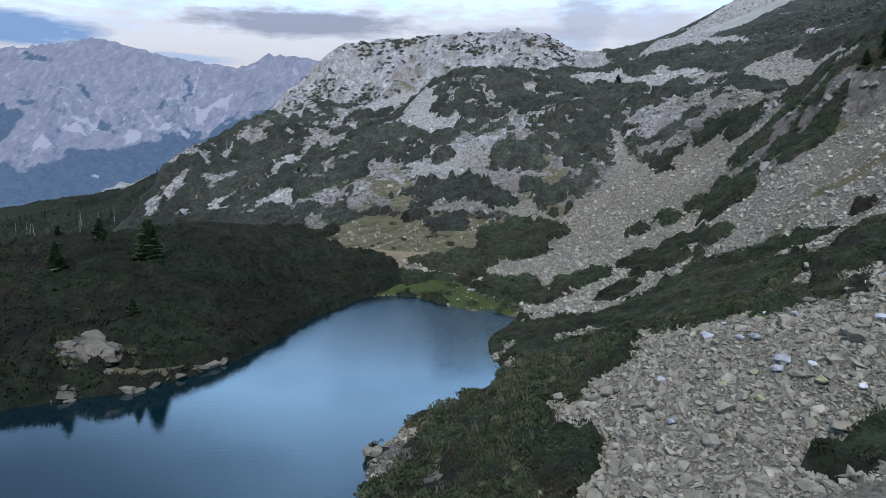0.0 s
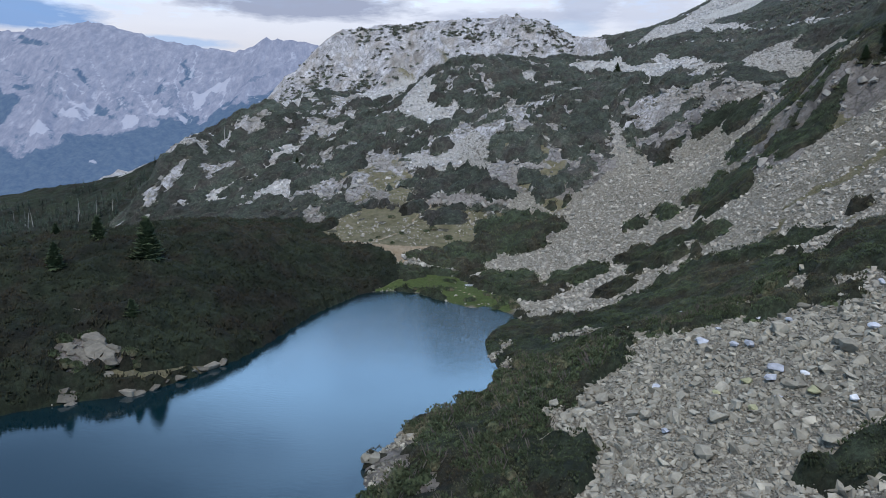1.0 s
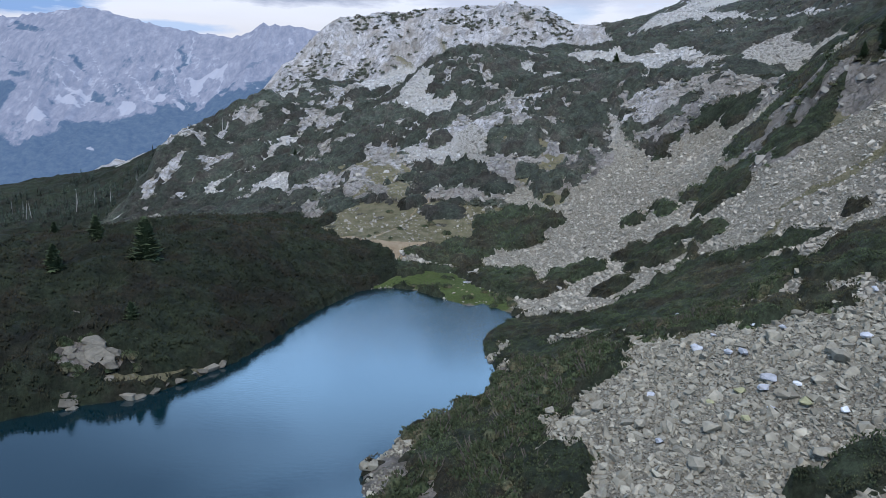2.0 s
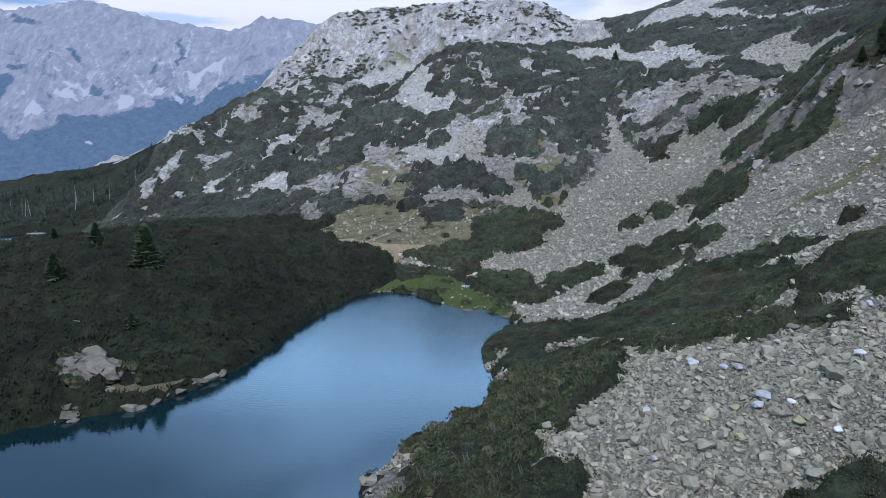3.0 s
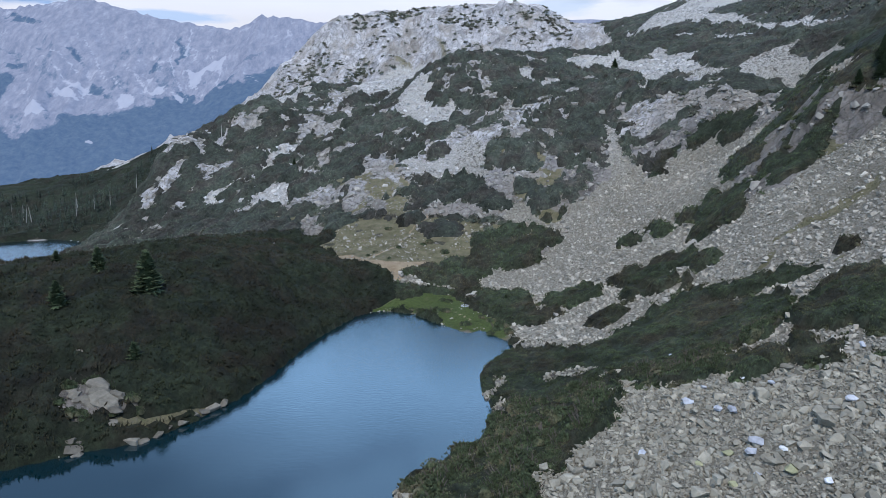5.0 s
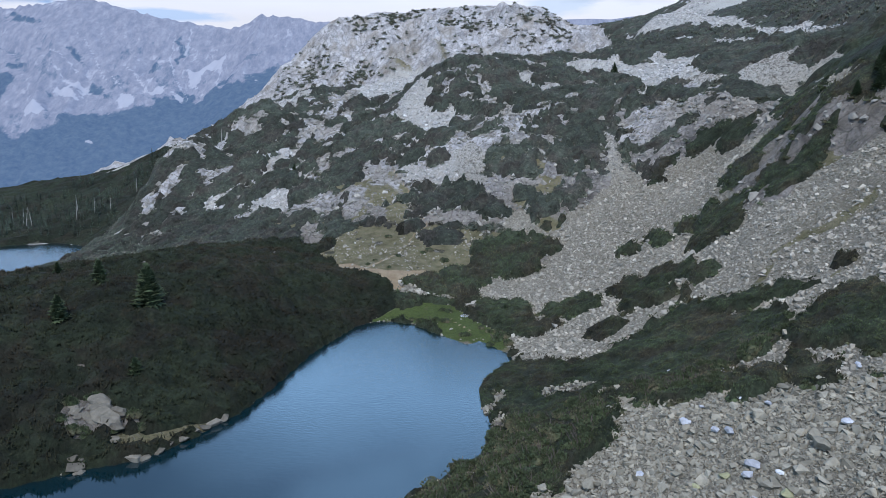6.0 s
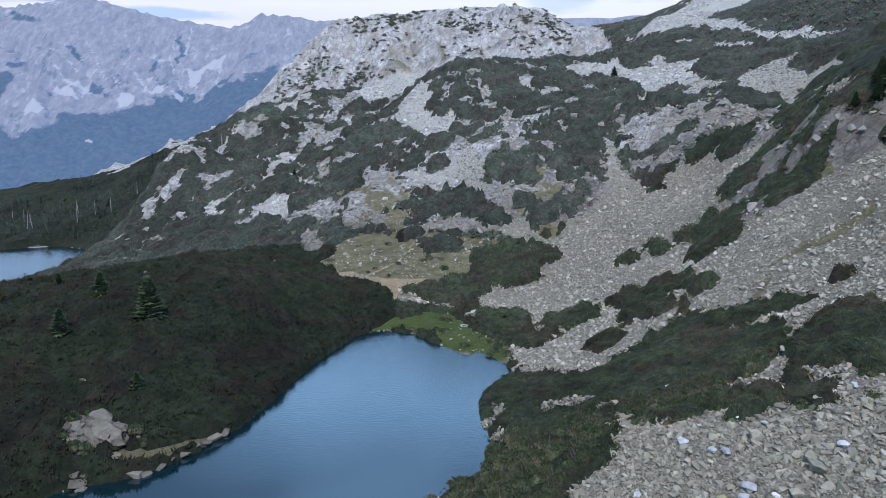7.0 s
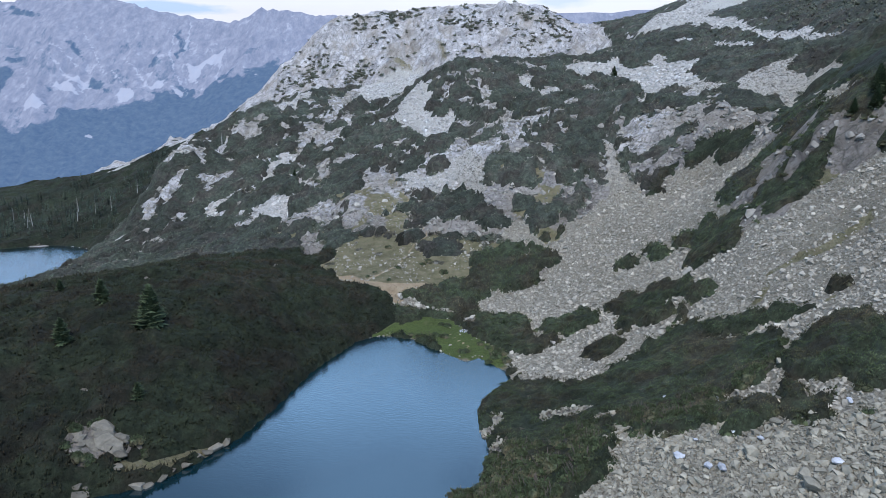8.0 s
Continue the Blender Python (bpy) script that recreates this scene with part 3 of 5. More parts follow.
ROCK_DOME = [[(15, 239), (18, 243), (19, 242), (18, 235), (16, 232)],
    [(13, 225), (17, 230), (19, 220), (17, 220), (14, 221)],
    [(4, 212), (5, 216), (10, 213), (9, 211), (6, 211)],
    [(35, 277), (38, 275), (44, 273), (42, 270), (36, 268)],
    [(29, 211), (33, 212), (34, 210), (32, 209)],
    [(35, 207), (37, 205), (38, 201), (35, 202)],
    [(41, 218), (44, 218), (44, 212), (41, 209)],
    [(20, 202), (22, 207), (23, 197), (21, 194)]]
ROCK_FACE_A = [[(3, 187), (4, 194), (7, 198), (8, 195), (9, 187), (12, 192), (12, 186), (10, 181), (8, 179), (6, 182)],
    [(13, 189), (16, 188), (17, 183), (16, 181), (14, 184)],
    [(20, 182), (22, 185), (25, 182), (25, 180), (22, 177), (21, 178)],
    [(27, 179), (29, 182), (31, 181), (30, 179)],
    [(10, 166), (12, 167), (14, 168), (17, 166), (20, 164), (23, 162), (22, 161), (18, 162), (17, 160), (16, 158), (14, 160), (12, 162)],
    [(31, 160), (32, 161), (33, 159), (31, 156)]]
ROCK_FACE_B = [[(-1, 153), (-1, 158), (0, 158), (3, 156), (7, 156), (9, 154), (10, 151), (12, 150), (16, 150), (16, 148), (12, 149), (8, 150), (3, 152)]]
ROCK_RIGHT = [[(50, 181), (53, 183), (56, 183), (57, 181), (57, 175), (55, 174), (55, 171), (53, 169), (53, 168), (51, 171), (50, 175)],
    [(56, 172), (59, 179), (62, 178), (62, 171), (64, 170), (66, 172), (68, 173), (68, 170), (65, 168), (63, 167), (60, 168), (57, 167), (55, 166), (54, 167)],
    [(59, 161), (61, 163), (64, 162), (66, 161), (68, 158), (72, 160), (74, 162), (74, 159), (74, 154), (71, 153), (68, 155), (66, 157), (63, 160), (60, 160)],
    [(68, 141), (71, 144), (71, 142), (69, 135), (66, 130), (65, 132)]]
ROCK_CRAG = [[(64, 112), (66, 114), (67, 114), (68, 113), (68, 112), (66, 112), (65, 112)],
    [(65, 107), (66, 108), (68, 110), (69, 109), (70, 106), (66, 98), (65, 99), (64, 102), (64, 105)],
    [(61, 113), (62, 114), (63, 113), (62, 112), (61, 112)],
    [(59, 120), (62, 124), (64, 123), (64, 121), (61, 116), (59, 116), (58, 115)],
    [(74, 153), (78, 155), (76, 149), (74, 149)],
    [(52, 157), (53, 159), (55, 160), (57, 161), (58, 160), (57, 159), (54, 158)],
    [(51, 110), (53, 110), (54, 109), (52, 106), (50, 104)],
    [(54, 117), (56, 119), (56, 116), (55, 114)]]
PINES_SLOPE = [[(48, 154), (49, 155), (52, 157), (54, 158), (57, 157), (54, 155), (52, 151), (50, 153)],
    [(35, 126), (36, 128), (38, 128), (40, 127), (39, 125), (37, 126)],
    [(41, 127), (42, 129), (44, 127), (44, 124), (45, 123), (44, 122), (42, 124)],
    [(45, 114), (47, 118), (48, 120), (51, 124), (52, 124), (52, 119), (53, 117), (52, 111), (50, 106), (49, 104), (48, 105), (47, 107), (46, 107), (44, 108), (43, 108)],
    [(46, 126), (48, 125), (50, 123), (49, 121), (47, 121), (46, 123)],
    [(51, 81.6), (51.9, 81.8), (52.8, 80.6), (52.5, 79.4), (51.5, 80), (50.9, 80.7)]]
PINES_BELT = [[(29, 111), (31, 112), (34, 114), (36, 111), (38, 112), (40, 108), (41, 104), (40, 98), (39, 98), (38, 102), (36, 100), (36, 96), (35, 95), (32, 97), (31, 98), (29, 96), (29, 100), (31, 105), (30, 108)],
    [(38.3, 96.6), (39.5, 98.8), (40.9, 98.2), (42.5, 97), (42.6, 95.1), (41.6, 94.6), (39.6, 94.8)],
    [(36.4, 95.9), (37.5, 95.6), (36.9, 92.8), (35.6, 92.3)],
    [(36.2, 87.8), (37.7, 87.7), (39.2, 87.7), (41.1, 85.3), (43.2, 83.5), (45.5, 82.5), (47.3, 80.7), (48.3, 80.6), (47.8, 79.2), (46.1, 79.7), (44.2, 81.2), (42.9, 81.4), (41.3, 81), (39.5, 81.6), (37.3, 82.9), (36.4, 85.3)]]
PINES_LOW_A = [[(37.7, 66.6), (40, 69.5), (43.4, 72.4), (45.5, 73), (47.3, 70.9), (48.8, 70), (39.8, 55.9), (39.6, 57.6), (39.6, 60.1), (38.7, 61.1), (37.9, 63.5)],
    [(22.1, 93), (24.4, 95.7), (26.8, 95.5), (28.2, 94.4), (26.8, 92.2), (23.8, 90)],
    [(8, 116), (9, 118), (13, 118), (16, 114), (16, 110), (14, 107), (11, 108), (10, 113)],
    [(12, 103), (14, 105), (17, 104), (19, 105), (20, 102), (16, 100), (14, 100)],
    [(17, 109), (19, 111), (23, 110), (26, 113), (28, 110), (27, 106), (22, 104), (19, 107)]]
PINES_LOW_B = [[(33.8, 59.8), (36.2, 64.1), (37, 63.8), (37, 61.4), (36.4, 60.2), (36.5, 58.1), (37.4, 57.2), (35.8, 54.3), (34.6, 54), (33.5, 55.3), (33.2, 58.1)],
    [(28.2, 58.9), (31.2, 63.2), (32.4, 62.1), (33, 60.1), (33.1, 58.4), (31.4, 57), (29.2, 56.5), (27.5, 56.7)]]
PINES_KNOLL = [[(8, 143), (13, 142), (19, 140), (26, 137), (25, 135), (21, 133), (21, 130), (19, 128), (17, 127), (14, 128), (12, 130), (10, 127), (8, 126), (7, 124), (6, 120), (-2, 122), (-4, 124), (-5, 125), (-3, 127), (1, 130), (4, 131), (7, 133), (8, 138)],
    [(-4, 147), (1, 149), (5, 148), (5, 143), (-2, 142)],
    [(-4, 165), (-2, 170), (2, 168), (6, 169), (11, 166), (12, 161), (16, 157), (16, 154), (14, 153), (11, 152), (9, 155), (6, 158), (2, 157), (-1, 159)]]
MEADOW_EDGE = [(-26, 138), (-24, 147), (-22, 153), (-17, 154), (-10, 152), (-6, 148), (-2, 152), (3, 151), (10, 148), (14, 146), (14, 143), (9, 143), (8, 139), (8, 134), (5, 131), (1, 130), (-3, 128), (-6, 126), (-8, 124), (-10, 126), (-14, 127), (-19, 131)]
SAND_EDGE = [(-22, 134), (-18, 134.5), (-14, 129), (-10, 128), (-6, 129), (-2, 130.5), (-2, 128), (-5.5, 126), (-6.5, 122), (-8.5, 121), (-9.5, 124), (-12, 124.5), (-15, 124.5), (-19, 128)]
HEATH = [[(-14, 189), (-9, 167), (-3, 152), (-10, 151), (-22, 152), (-30, 145), (-40, 150), (-43, 169), (-35, 175)],
    [(12, 183), (33, 175), (32, 159), (24, 151), (17, 154), (16, 165)]]
WEEDS = [[(43, 90), (46, 96), (50, 101), (55, 103), (61, 104), (66, 100), (64, 84), (54, 78), (48, 82)]]
GREEN_BANDS = [[(59, 111), (61, 109), (64, 108), (65, 105), (64, 104), (62, 105), (60, 106), (58, 108)], [(47.7, 91.7), (49.8, 91.4), (52.7, 91.2), (55, 91.2), (59.5, 92.7), (63, 92.8), (61.9, 90.9), (58.9, 90.3), (54.6, 89.3), (51.8, 89.5), (49.2, 90.1), (47.3, 90.2)],
    [(43.2, 86.7), (45.4, 88.5), (47.1, 88.9), (46.7, 87.3), (44.8, 86.2), (43.2, 85.9)],
    [(49.1, 79.7), (50.5, 80.5), (50.3, 78.9), (48.8, 78.1)],
    [(22, 147), (25, 149), (27, 146), (28, 144), (25, 142), (22, 144)],
    [(-11, 176), (-9, 174), (-6, 170), (-4, 167), (-1, 161), (-4, 160), (-6, 165), (-9, 168)]]
PINES_CLIFF = [[(-50, 421), (-49, 429), (-43, 423), (-37, 414), (-42, 416), (-44, 406), (-55, 402), (-55, 416)],
    [(-32, 405), (-30, 406), (-25, 404), (-24, 401)],
    [(-58, 455), (-56, 463), (-47, 457), (-48, 449), (-54, 448)],
    [(-42, 457), (-33, 463), (-16, 457), (-12, 450), (-21, 448), (-30, 442)],
    [(-42, 446), (-39, 447), (-34, 436), (-34, 428), (-38, 436)],
    [(8, 438), (14, 450), (21, 443), (26, 433), (21, 429), (12, 432)],
    [(47, 450), (53, 449), (59, 447), (57, 437), (50, 444)],
    [(-66, 456), (-62, 462), (-60, 456)],
    [(16, 394), (22, 397), (24, 398), (21, 395)]]
PINES_FACE = [[(49, 397), (53, 406), (55, 402), (52, 397)],
    [(64, 434), (72, 456), (71, 434), (65, 420)],
    [(66, 406), (74, 434), (82, 426), (75, 407)],
    [(-77, 430), (-77, 440), (-74, 444), (-71, 438), (-73, 429)],
    [(-6, 436), (5, 445), (13, 450), (8, 441), (0, 435)],
    [(-84, 441), (-82, 445), (-79, 442), (-79, 434)],
    [(-83, 421), (-80, 428), (-76, 421), (-75, 396)],
    [(-65, 423), (-64, 430), (-60, 425), (-62, 421)],
    [(30, 431), (32, 438), (34, 434), (32, 420)],
    [(-44, 438), (-42, 442), (-39, 436), (-42, 434)]]
CLIFF_GRASS = [[(-30, 421), (-21, 415), (-14, 399), (-9, 391), (-17, 398), (-24, 403)],
    [(-6, 428), (-3, 421), (4, 404), (7, 388), (2, 394), (-3, 414)]]
LOOSE = SCREE_WEST_A + SCREE_WEST_B + SCREE_SLIDES + SCREE_MID + SCREE_BAND + SCREE_RIGHT + SCREE_TOP + [SLIDE_TOP, SLIDE_TARN, SLIDE_BROW]
BARE = ROCK_WEST + ROCK_BROW + ROCK_KNOLL + ROCK_HEATH + ROCK_DOME + ROCK_FACE_A + ROCK_FACE_B + ROCK_RIGHT + ROCK_CRAG
PINES_NEAR = [(7, 46.2), (9, 45.8), (10.4, 45), (10, 43.5), (10.4, 42), (9.6, 40.3), (8.5, 39.5), (7.7, 38.6), (7.5, 36), (4, 36), (4, 44)]
PINES = [PINES_POINT, PINES_NEAR, PINES_EAST] + PINES_SLOPE + PINES_BELT + PINES_LOW_A + PINES_LOW_B + PINES_KNOLL
# lines on the ground: x, y to x, y and half width
FOOTPATH = [(-15, 193, -12, 181, 0.5), (-12, 181, -8, 172, 0.4), (-8, 172, -5, 163, 0.4), (-5, 163, -2.6, 151, 0.3), (-2.6, 151, -5, 147, 0.3), (-5, 147, -9, 137, 0.25), (-9, 137, -14, 130, 0.5), (2, 111, 6, 103, 0.25)]
GREEN_STREAKS = [(-33.5, 64.6, -30, 66.4, 0.9), (-30, 66.4, -25.5, 71.6, 0.8)]
BELTS = [(22.5, 35.5, 27, 36.5, 1.3), (-116, 220, -96, 225, 6), (-9, 118, -5, 118, 2.2)]
# bare stone on the banks: x, y, half width across, half width along y
POINT_GAPS = [(7.7, 77.2, 1.5, 2.4), (6.4, 75.0, 1.1, 1.9), (7.4, 71.2, 1.1, 2.2), (3.8, 57.7, 2.2, 1.6), (17.1, 74.7, 2.6, 1.5), (13.9, 75.2, 1.5, 1.3), (-2.8, 51.2, 2.2, 2.4), (20.4, 70.0, 2.2, 2.0)]
BARE_LEFT = [(-100, 196, 3.8, 2.0), (-95, 200, 2.6, 1.6), (-4, 46.5, 2.4, 4), (-1, 43.5, 1.6, 2.2), (8.7, 49, 1.6, 2.6), (-44, 117, 1.3, 2), (-51, 113, 1.5, 1), (-32, 129, 1.6, 2.5), (-36, 92, 0.9, 1.2), (-43, 76, 1.1, 0.7), (-37.2, 66.6, 5.0, 3.8)] + POINT_GAPS


def in_poly(poly, x, y, soft=1.5, grow=0.0):
    """Share of an outline at each place, soft along its edge."""
    xs, ys = [p[0] for p in poly], [p[1] for p in poly]
    out = np.zeros(np.shape(x))
    reach = soft + grow
    k = np.where((x > min(xs) - reach) & (x < max(xs) + reach) & (y > min(ys) - reach) & (y < max(ys) + reach))
    if len(k[0]):
        out[k] = smoothstep(inside_distance(poly, x[k], y[k]) + grow, -soft, soft)
    return out


def in_any(polys, x, y, soft=1.5, grow=0.0):
    best = np.zeros(np.shape(x))
    for poly in polys:
        best = np.maximum(best, in_poly(poly, x, y, soft, grow))
    return best


def in_belts(belts, x, y):
    best = np.zeros(np.shape(x))
    for ax, ay, bx, by, half in belts:
        ex, ey = bx - ax, by - ay
        s = np.clip(((x - ax) * ex + (y - ay) * ey) / (ex * ex + ey * ey), 0, 1)
        d = np.hypot(x - ax - s * ex, y - ay - s * ey)
        best = np.maximum(best, 1 - smoothstep(d / half, 0.75, 1.25))
    return best


def in_spots(spots, x, y):
    best = np.zeros(np.shape(x))
    wob = 1.2 * (fbm(x, y, 3.2, 3, 71) - 0.5)
    for cx, cy, rx, ry in spots:
        best = np.maximum(best, 1 - smoothstep(np.hypot((x - cx) / rx, (y - cy) / ry) + wob, 0.6, 1.0))
    return best


def covers(x, y):
    """Shares of scree, grass, rock, soil, lush grass and dwarf pine at a place."""
    wob = 5.0 * (fbm(x, y, 7.0, 4, 11) - 0.5)
    xs, ys = x + wob, y + 5.0 * (fbm(x, y, 7.0, 4, 23) - 0.5)
    nibble, nobble = 2.4 * (fbm(x, y, 2.0, 3, 95) - 0.5), 2.4 * (fbm(x, y, 2.0, 3, 97) - 0.5)
    xn, yn = x + nibble, y + nobble
    near = in_poly(SCREE_NEAR, x + 0.3 * wob, y)
    east = in_poly(SCREE_EAST, xn, yn, 0.8)
    slides = in_any(LOOSE, xn + 0.25 * wob, yn - 0.6, 0.7, 1.0)
    scree = np.max([near, east, slides], axis=0)
    bare = np.maximum(in_any(BARE, xn + 0.25 * wob, yn - 0.8, 0.9, 1.3), in_spots(BARE_LEFT, x, y))
    open_land = in_poly(MEADOW_EDGE, xs + nibble, ys + nobble)
    heath = in_any(HEATH, xs, ys, 3.0)
    lush = in_poly(SHORE_GRASS, x, y, 1.0)
    sand = in_poly(SAND_EDGE, x + 0.4 * wob, y, 1.0)
    meadow = open_land * smoothstep(fbm(x, y, 3.5, 3, 87) + 0.25 * smoothstep(150 - y, 0, 15), 0.38, 0.50)
    grass = np.maximum(meadow, lush)
    points = np.maximum(in_any(PINES, xn, yn, 0.6), in_belts(BELTS, xn, yn))
    # dwarf pine elsewhere: dense on the moraine and the hills, broken on the heath, thin on the cliff and the summit
    moraine = smoothstep(-12 - x, 0, 4) * smoothstep(168 - y, 0, 25)
    patch = 0.36 * fbm(x, y, 14.0, 3, 5) + 0.34 * fbm(x, y, 4.5, 3, 6) + 0.30 * fbm(x, y, 2.2, 2, 8)
    hills = smoothstep(patch, 0.435, 0.46) * (1 - heath) + smoothstep(patch, 0.505, 0.53) * heath
    crag = smoothstep(y + 0.2 * x, 345, 380) * (1 - smoothstep(x - 0.12 * y, 45, 60))
    high = smoothstep(0.40 * fbm(x, y * 0.6, 30.0, 2, 15) + 0.60 * fbm(x, y, 2.6, 2, 16), 0.645, 0.69)
    summit = smoothstep(x - 0.12 * y, 45, 58)
    bands = smoothstep(patch, 0.34, 0.40)
    wooded = smoothstep(-x, 104, 116) * smoothstep(y, 225, 250)
    pine = np.where(moraine > 0.5, 1.0, np.maximum(hills, wooded))
    pine = pine * (1 - crag) + crag * np.maximum(high * 0.7, in_any(PINES_CLIFF + PINES_FACE, xs, ys, 1.6, 1.2) * smoothstep(fbm(x, y, 3.0, 3, 17), 0.36, 0.44))
    pine = pine * (1 - summit) + bands * summit
    pine = pine * (1 - bare) * (1 - 0.95 * open_land) * (1 - lush) * (1 - sand) * (1 - scree)
    pine = np.maximum(pine, points * (1 - in_spots(BARE_LEFT, x, y)))
    pine = pine * (1 - smoothstep(inside_distance(SHORE, x, y), -0.35, 0.35)) * (1 - smoothstep(inside_distance(TARN, x, y), -2, 0))
    green = np.max([in_belts(GREEN_STREAKS, x + 0.2 * wob, y), in_any(GREEN_BANDS, xn, yn, 0.7), 0.6 * in_any(CLIFF_GRASS, xs, ys, 2.5)], axis=0)
    pine = pine * (1 - 0.9 * green * (y < 75))
    scree, grass, lush = scree * (1 - 0.9 * green), np.maximum(grass, green * (1 - 0.4 * (y < 75))), np.maximum(lush, 0.25 * green)
    grass = np.maximum(grass, 0.7 * heath * smoothstep(fbm(x, y, 5.0, 3, 57), 0.46, 0.56) * (1 - bare))
    weeds = in_any(WEEDS, xs, ys, 3.0) * smoothstep(fbm(x * 0.45 - 0.3 * y, y + 0.2 * x, 3.0, 4, 59), 0.46, 0.58)
    scree, grass = scree * (1 - 0.5 * weeds), np.maximum(grass, 0.5 * weeds)
    sand = np.maximum(sand, 0.6 * in_belts(FOOTPATH, x + 0.2 * wob, y))
    rock = np.clip(np.maximum(bare, np.maximum(crag, 0.75 * (1 - pine) * (1 - 0.85 * moraine) * (1 - 0.6 * open_land))), 0, 1)
    return scree * (1 - points), grass, rock, sand, lush, pine


def height(x, y):
    x, y = np.asarray(x, float), np.asarray(y, float)
    z = base_height(x, y)
    scree, grass, rock, sand, lush, pine = covers(x, y)
    calm = np.maximum(np.maximum(scree, grass), np.maximum(sand, lush))
    wild = (1 - calm) * smoothstep(-inside_distance(SHORE, x, y), 1, 14)
    crag = smoothstep(y + 0.2 * x, 345, 390) * smoothstep(620 - y, 0, 60) * (1 - 0.85 * scree) * (1 - smoothstep(x - 0.1 * y, 60, 90))
    z = z + wild * (0.5 + 1.0 * smoothstep(y, 130, 220)) * 2.2 * (ridged(x, y, 15.0, 5, 3) - 0.62)
    z = z + wild * rock * (1.7 * (ridged(x, y, 5.0, 4, 9) - 0.6) + 0.9 * (ridged(x + 0.6 * y, y - 0.3 * x, 2.6, 2, 10) - 0.6) * smoothstep(360 - y, 0, 40))
    z = z + crag * (14.0 * (ridged(x + 0.3 * y, y * 0.5, 36.0, 2, 41) - 0.72) + 9.0 * (ridged(x + 0.5 * y + 5 * fbm(y, x, 7.0, 3, 2), y * 0.7, 11.0, 4, 43) - 0.66) + 3.5 * (ridged(x, y, 4.0, 2, 45) - 0.6)) * (1 - 0.75 * smoothstep(y, 450, 464))
    z = z + 0.5 * calm * (fbm(x, y, 5.0, 3, 13) - 0.5)
    far = smoothstep(np.hypot(x, y - 200), 480, 900)
    z = z * (1 - far) - 170 * far
    d = inside_distance(SHORE, x, y)
    shore_z = 0.12 + 0.20 * np.clip(-d, 0, 3) + 0.25 * (fbm(x, y, 3.0, 3, 19) - 0.5)
    z = np.where(d > -3, np.maximum(shore_z, 0) + smoothstep(-d, 0, 3) * np.maximum(z - shore_z, 0), np.maximum(z, np.where(np.hypot(x, y - 70) < 130, 0.35, -1e9) * (inside_distance(SHORE, x, y) > -40) + np.where(inside_distance(SHORE, x, y) > -40, 0, -1e9)))
    z = np.where(d > 0, -0.05 - 0.35 * np.minimum(d, 12), z)
    t = inside_distance(TARN, x, y)
    z = np.where(t > -6, np.where(t > 0, -16.5 - 0.1 * t, -15.6 + (z + 15.6) * smoothstep(-t, 0, 6)), z)
    return z


def steps(*runs):
    out = [runs[0][0]]
    for lo, hi, step in runs:
        n = max(1, round((hi - lo) / step))
        out += [lo + (hi - lo) * (k + 1) / n for k in range(n)]
    return np.array(out)


def mesh_from(name, verts, tris, material, smooth=False):
    me = bpy.data.meshes.new(name)
    verts, tris = np.asarray(verts, np.float32), np.asarray(tris, np.int32)
    k = tris.shape[1]
    me.vertices.add(len(verts))
    me.vertices.foreach_set("co", verts.ravel())
    me.loops.add(tris.size)
    me.loops.foreach_set("vertex_index", tris.ravel())
    me.polygons.add(len(tris))
    me.polygons.foreach_set("loop_start", np.arange(0, tris.size, k, dtype=np.int32))
    me.polygons.foreach_set("use_smooth", np.full(len(tris), smooth))
    me.update(calc_edges=True)
    me.validate()
    me.materials.append(material)
    return me


def painted(me, name, columns):
    data = np.ones((len(me.vertices), 4), np.float32)
    for k, c in enumerate(columns):
        data[:, k] = c
    me.attributes.new(name, "FLOAT_COLOR", "POINT").data.foreach_set("color", data.ravel())


def grid_faces(nx, ny):
    i = np.arange(nx - 1)[None, :] + nx * np.arange(ny - 1)[:, None]
    return np.stack([i, i + 1, i + nx + 1, i + nx], -1).reshape(-1, 4)


gx = steps((-4000, -600, 300), (-600, -240, 12), (-240, -120, 4), (-120, -60, 1.5), (-60, 70, 0.72), (70, 110, 1.2), (110, 220, 3), (220, 600, 12), (600, 4000, 300))
gy = steps((-3000, -200, 300), (-200, 20, 8), (20, 36, 1.2), (36, 135, 0.72), (135, 260, 1.0), (260, 380, 2), (380, 475, 1.1), (475, 540, 2.5), (540, 720, 9), (720, 4200, 300))
GX, GY = [v.ravel() for v in np.meshgrid(gx, gy)]
GZ = height(GX, GY)
me = mesh_from("ground", np.c_[GX, GY, GZ], grid_faces(len(gx), len(gy)), GROUND, True)
scree_c, grass_c, rock_c, sand_c, lush_c, pine_c = covers(GX, GY)
painted(me, "cover", (scree_c, grass_c, rock_c))
painted(me, "cover_more", (sand_c, lush_c, smoothstep(GY, 150, 182)))
ground = tagged(new("ground", me), "mountain slopes of scree, pale rock, heath and yellowed grass", "ground", kind="structure")
GRID_Z = GZ.reshape(len(gy), len(gx))


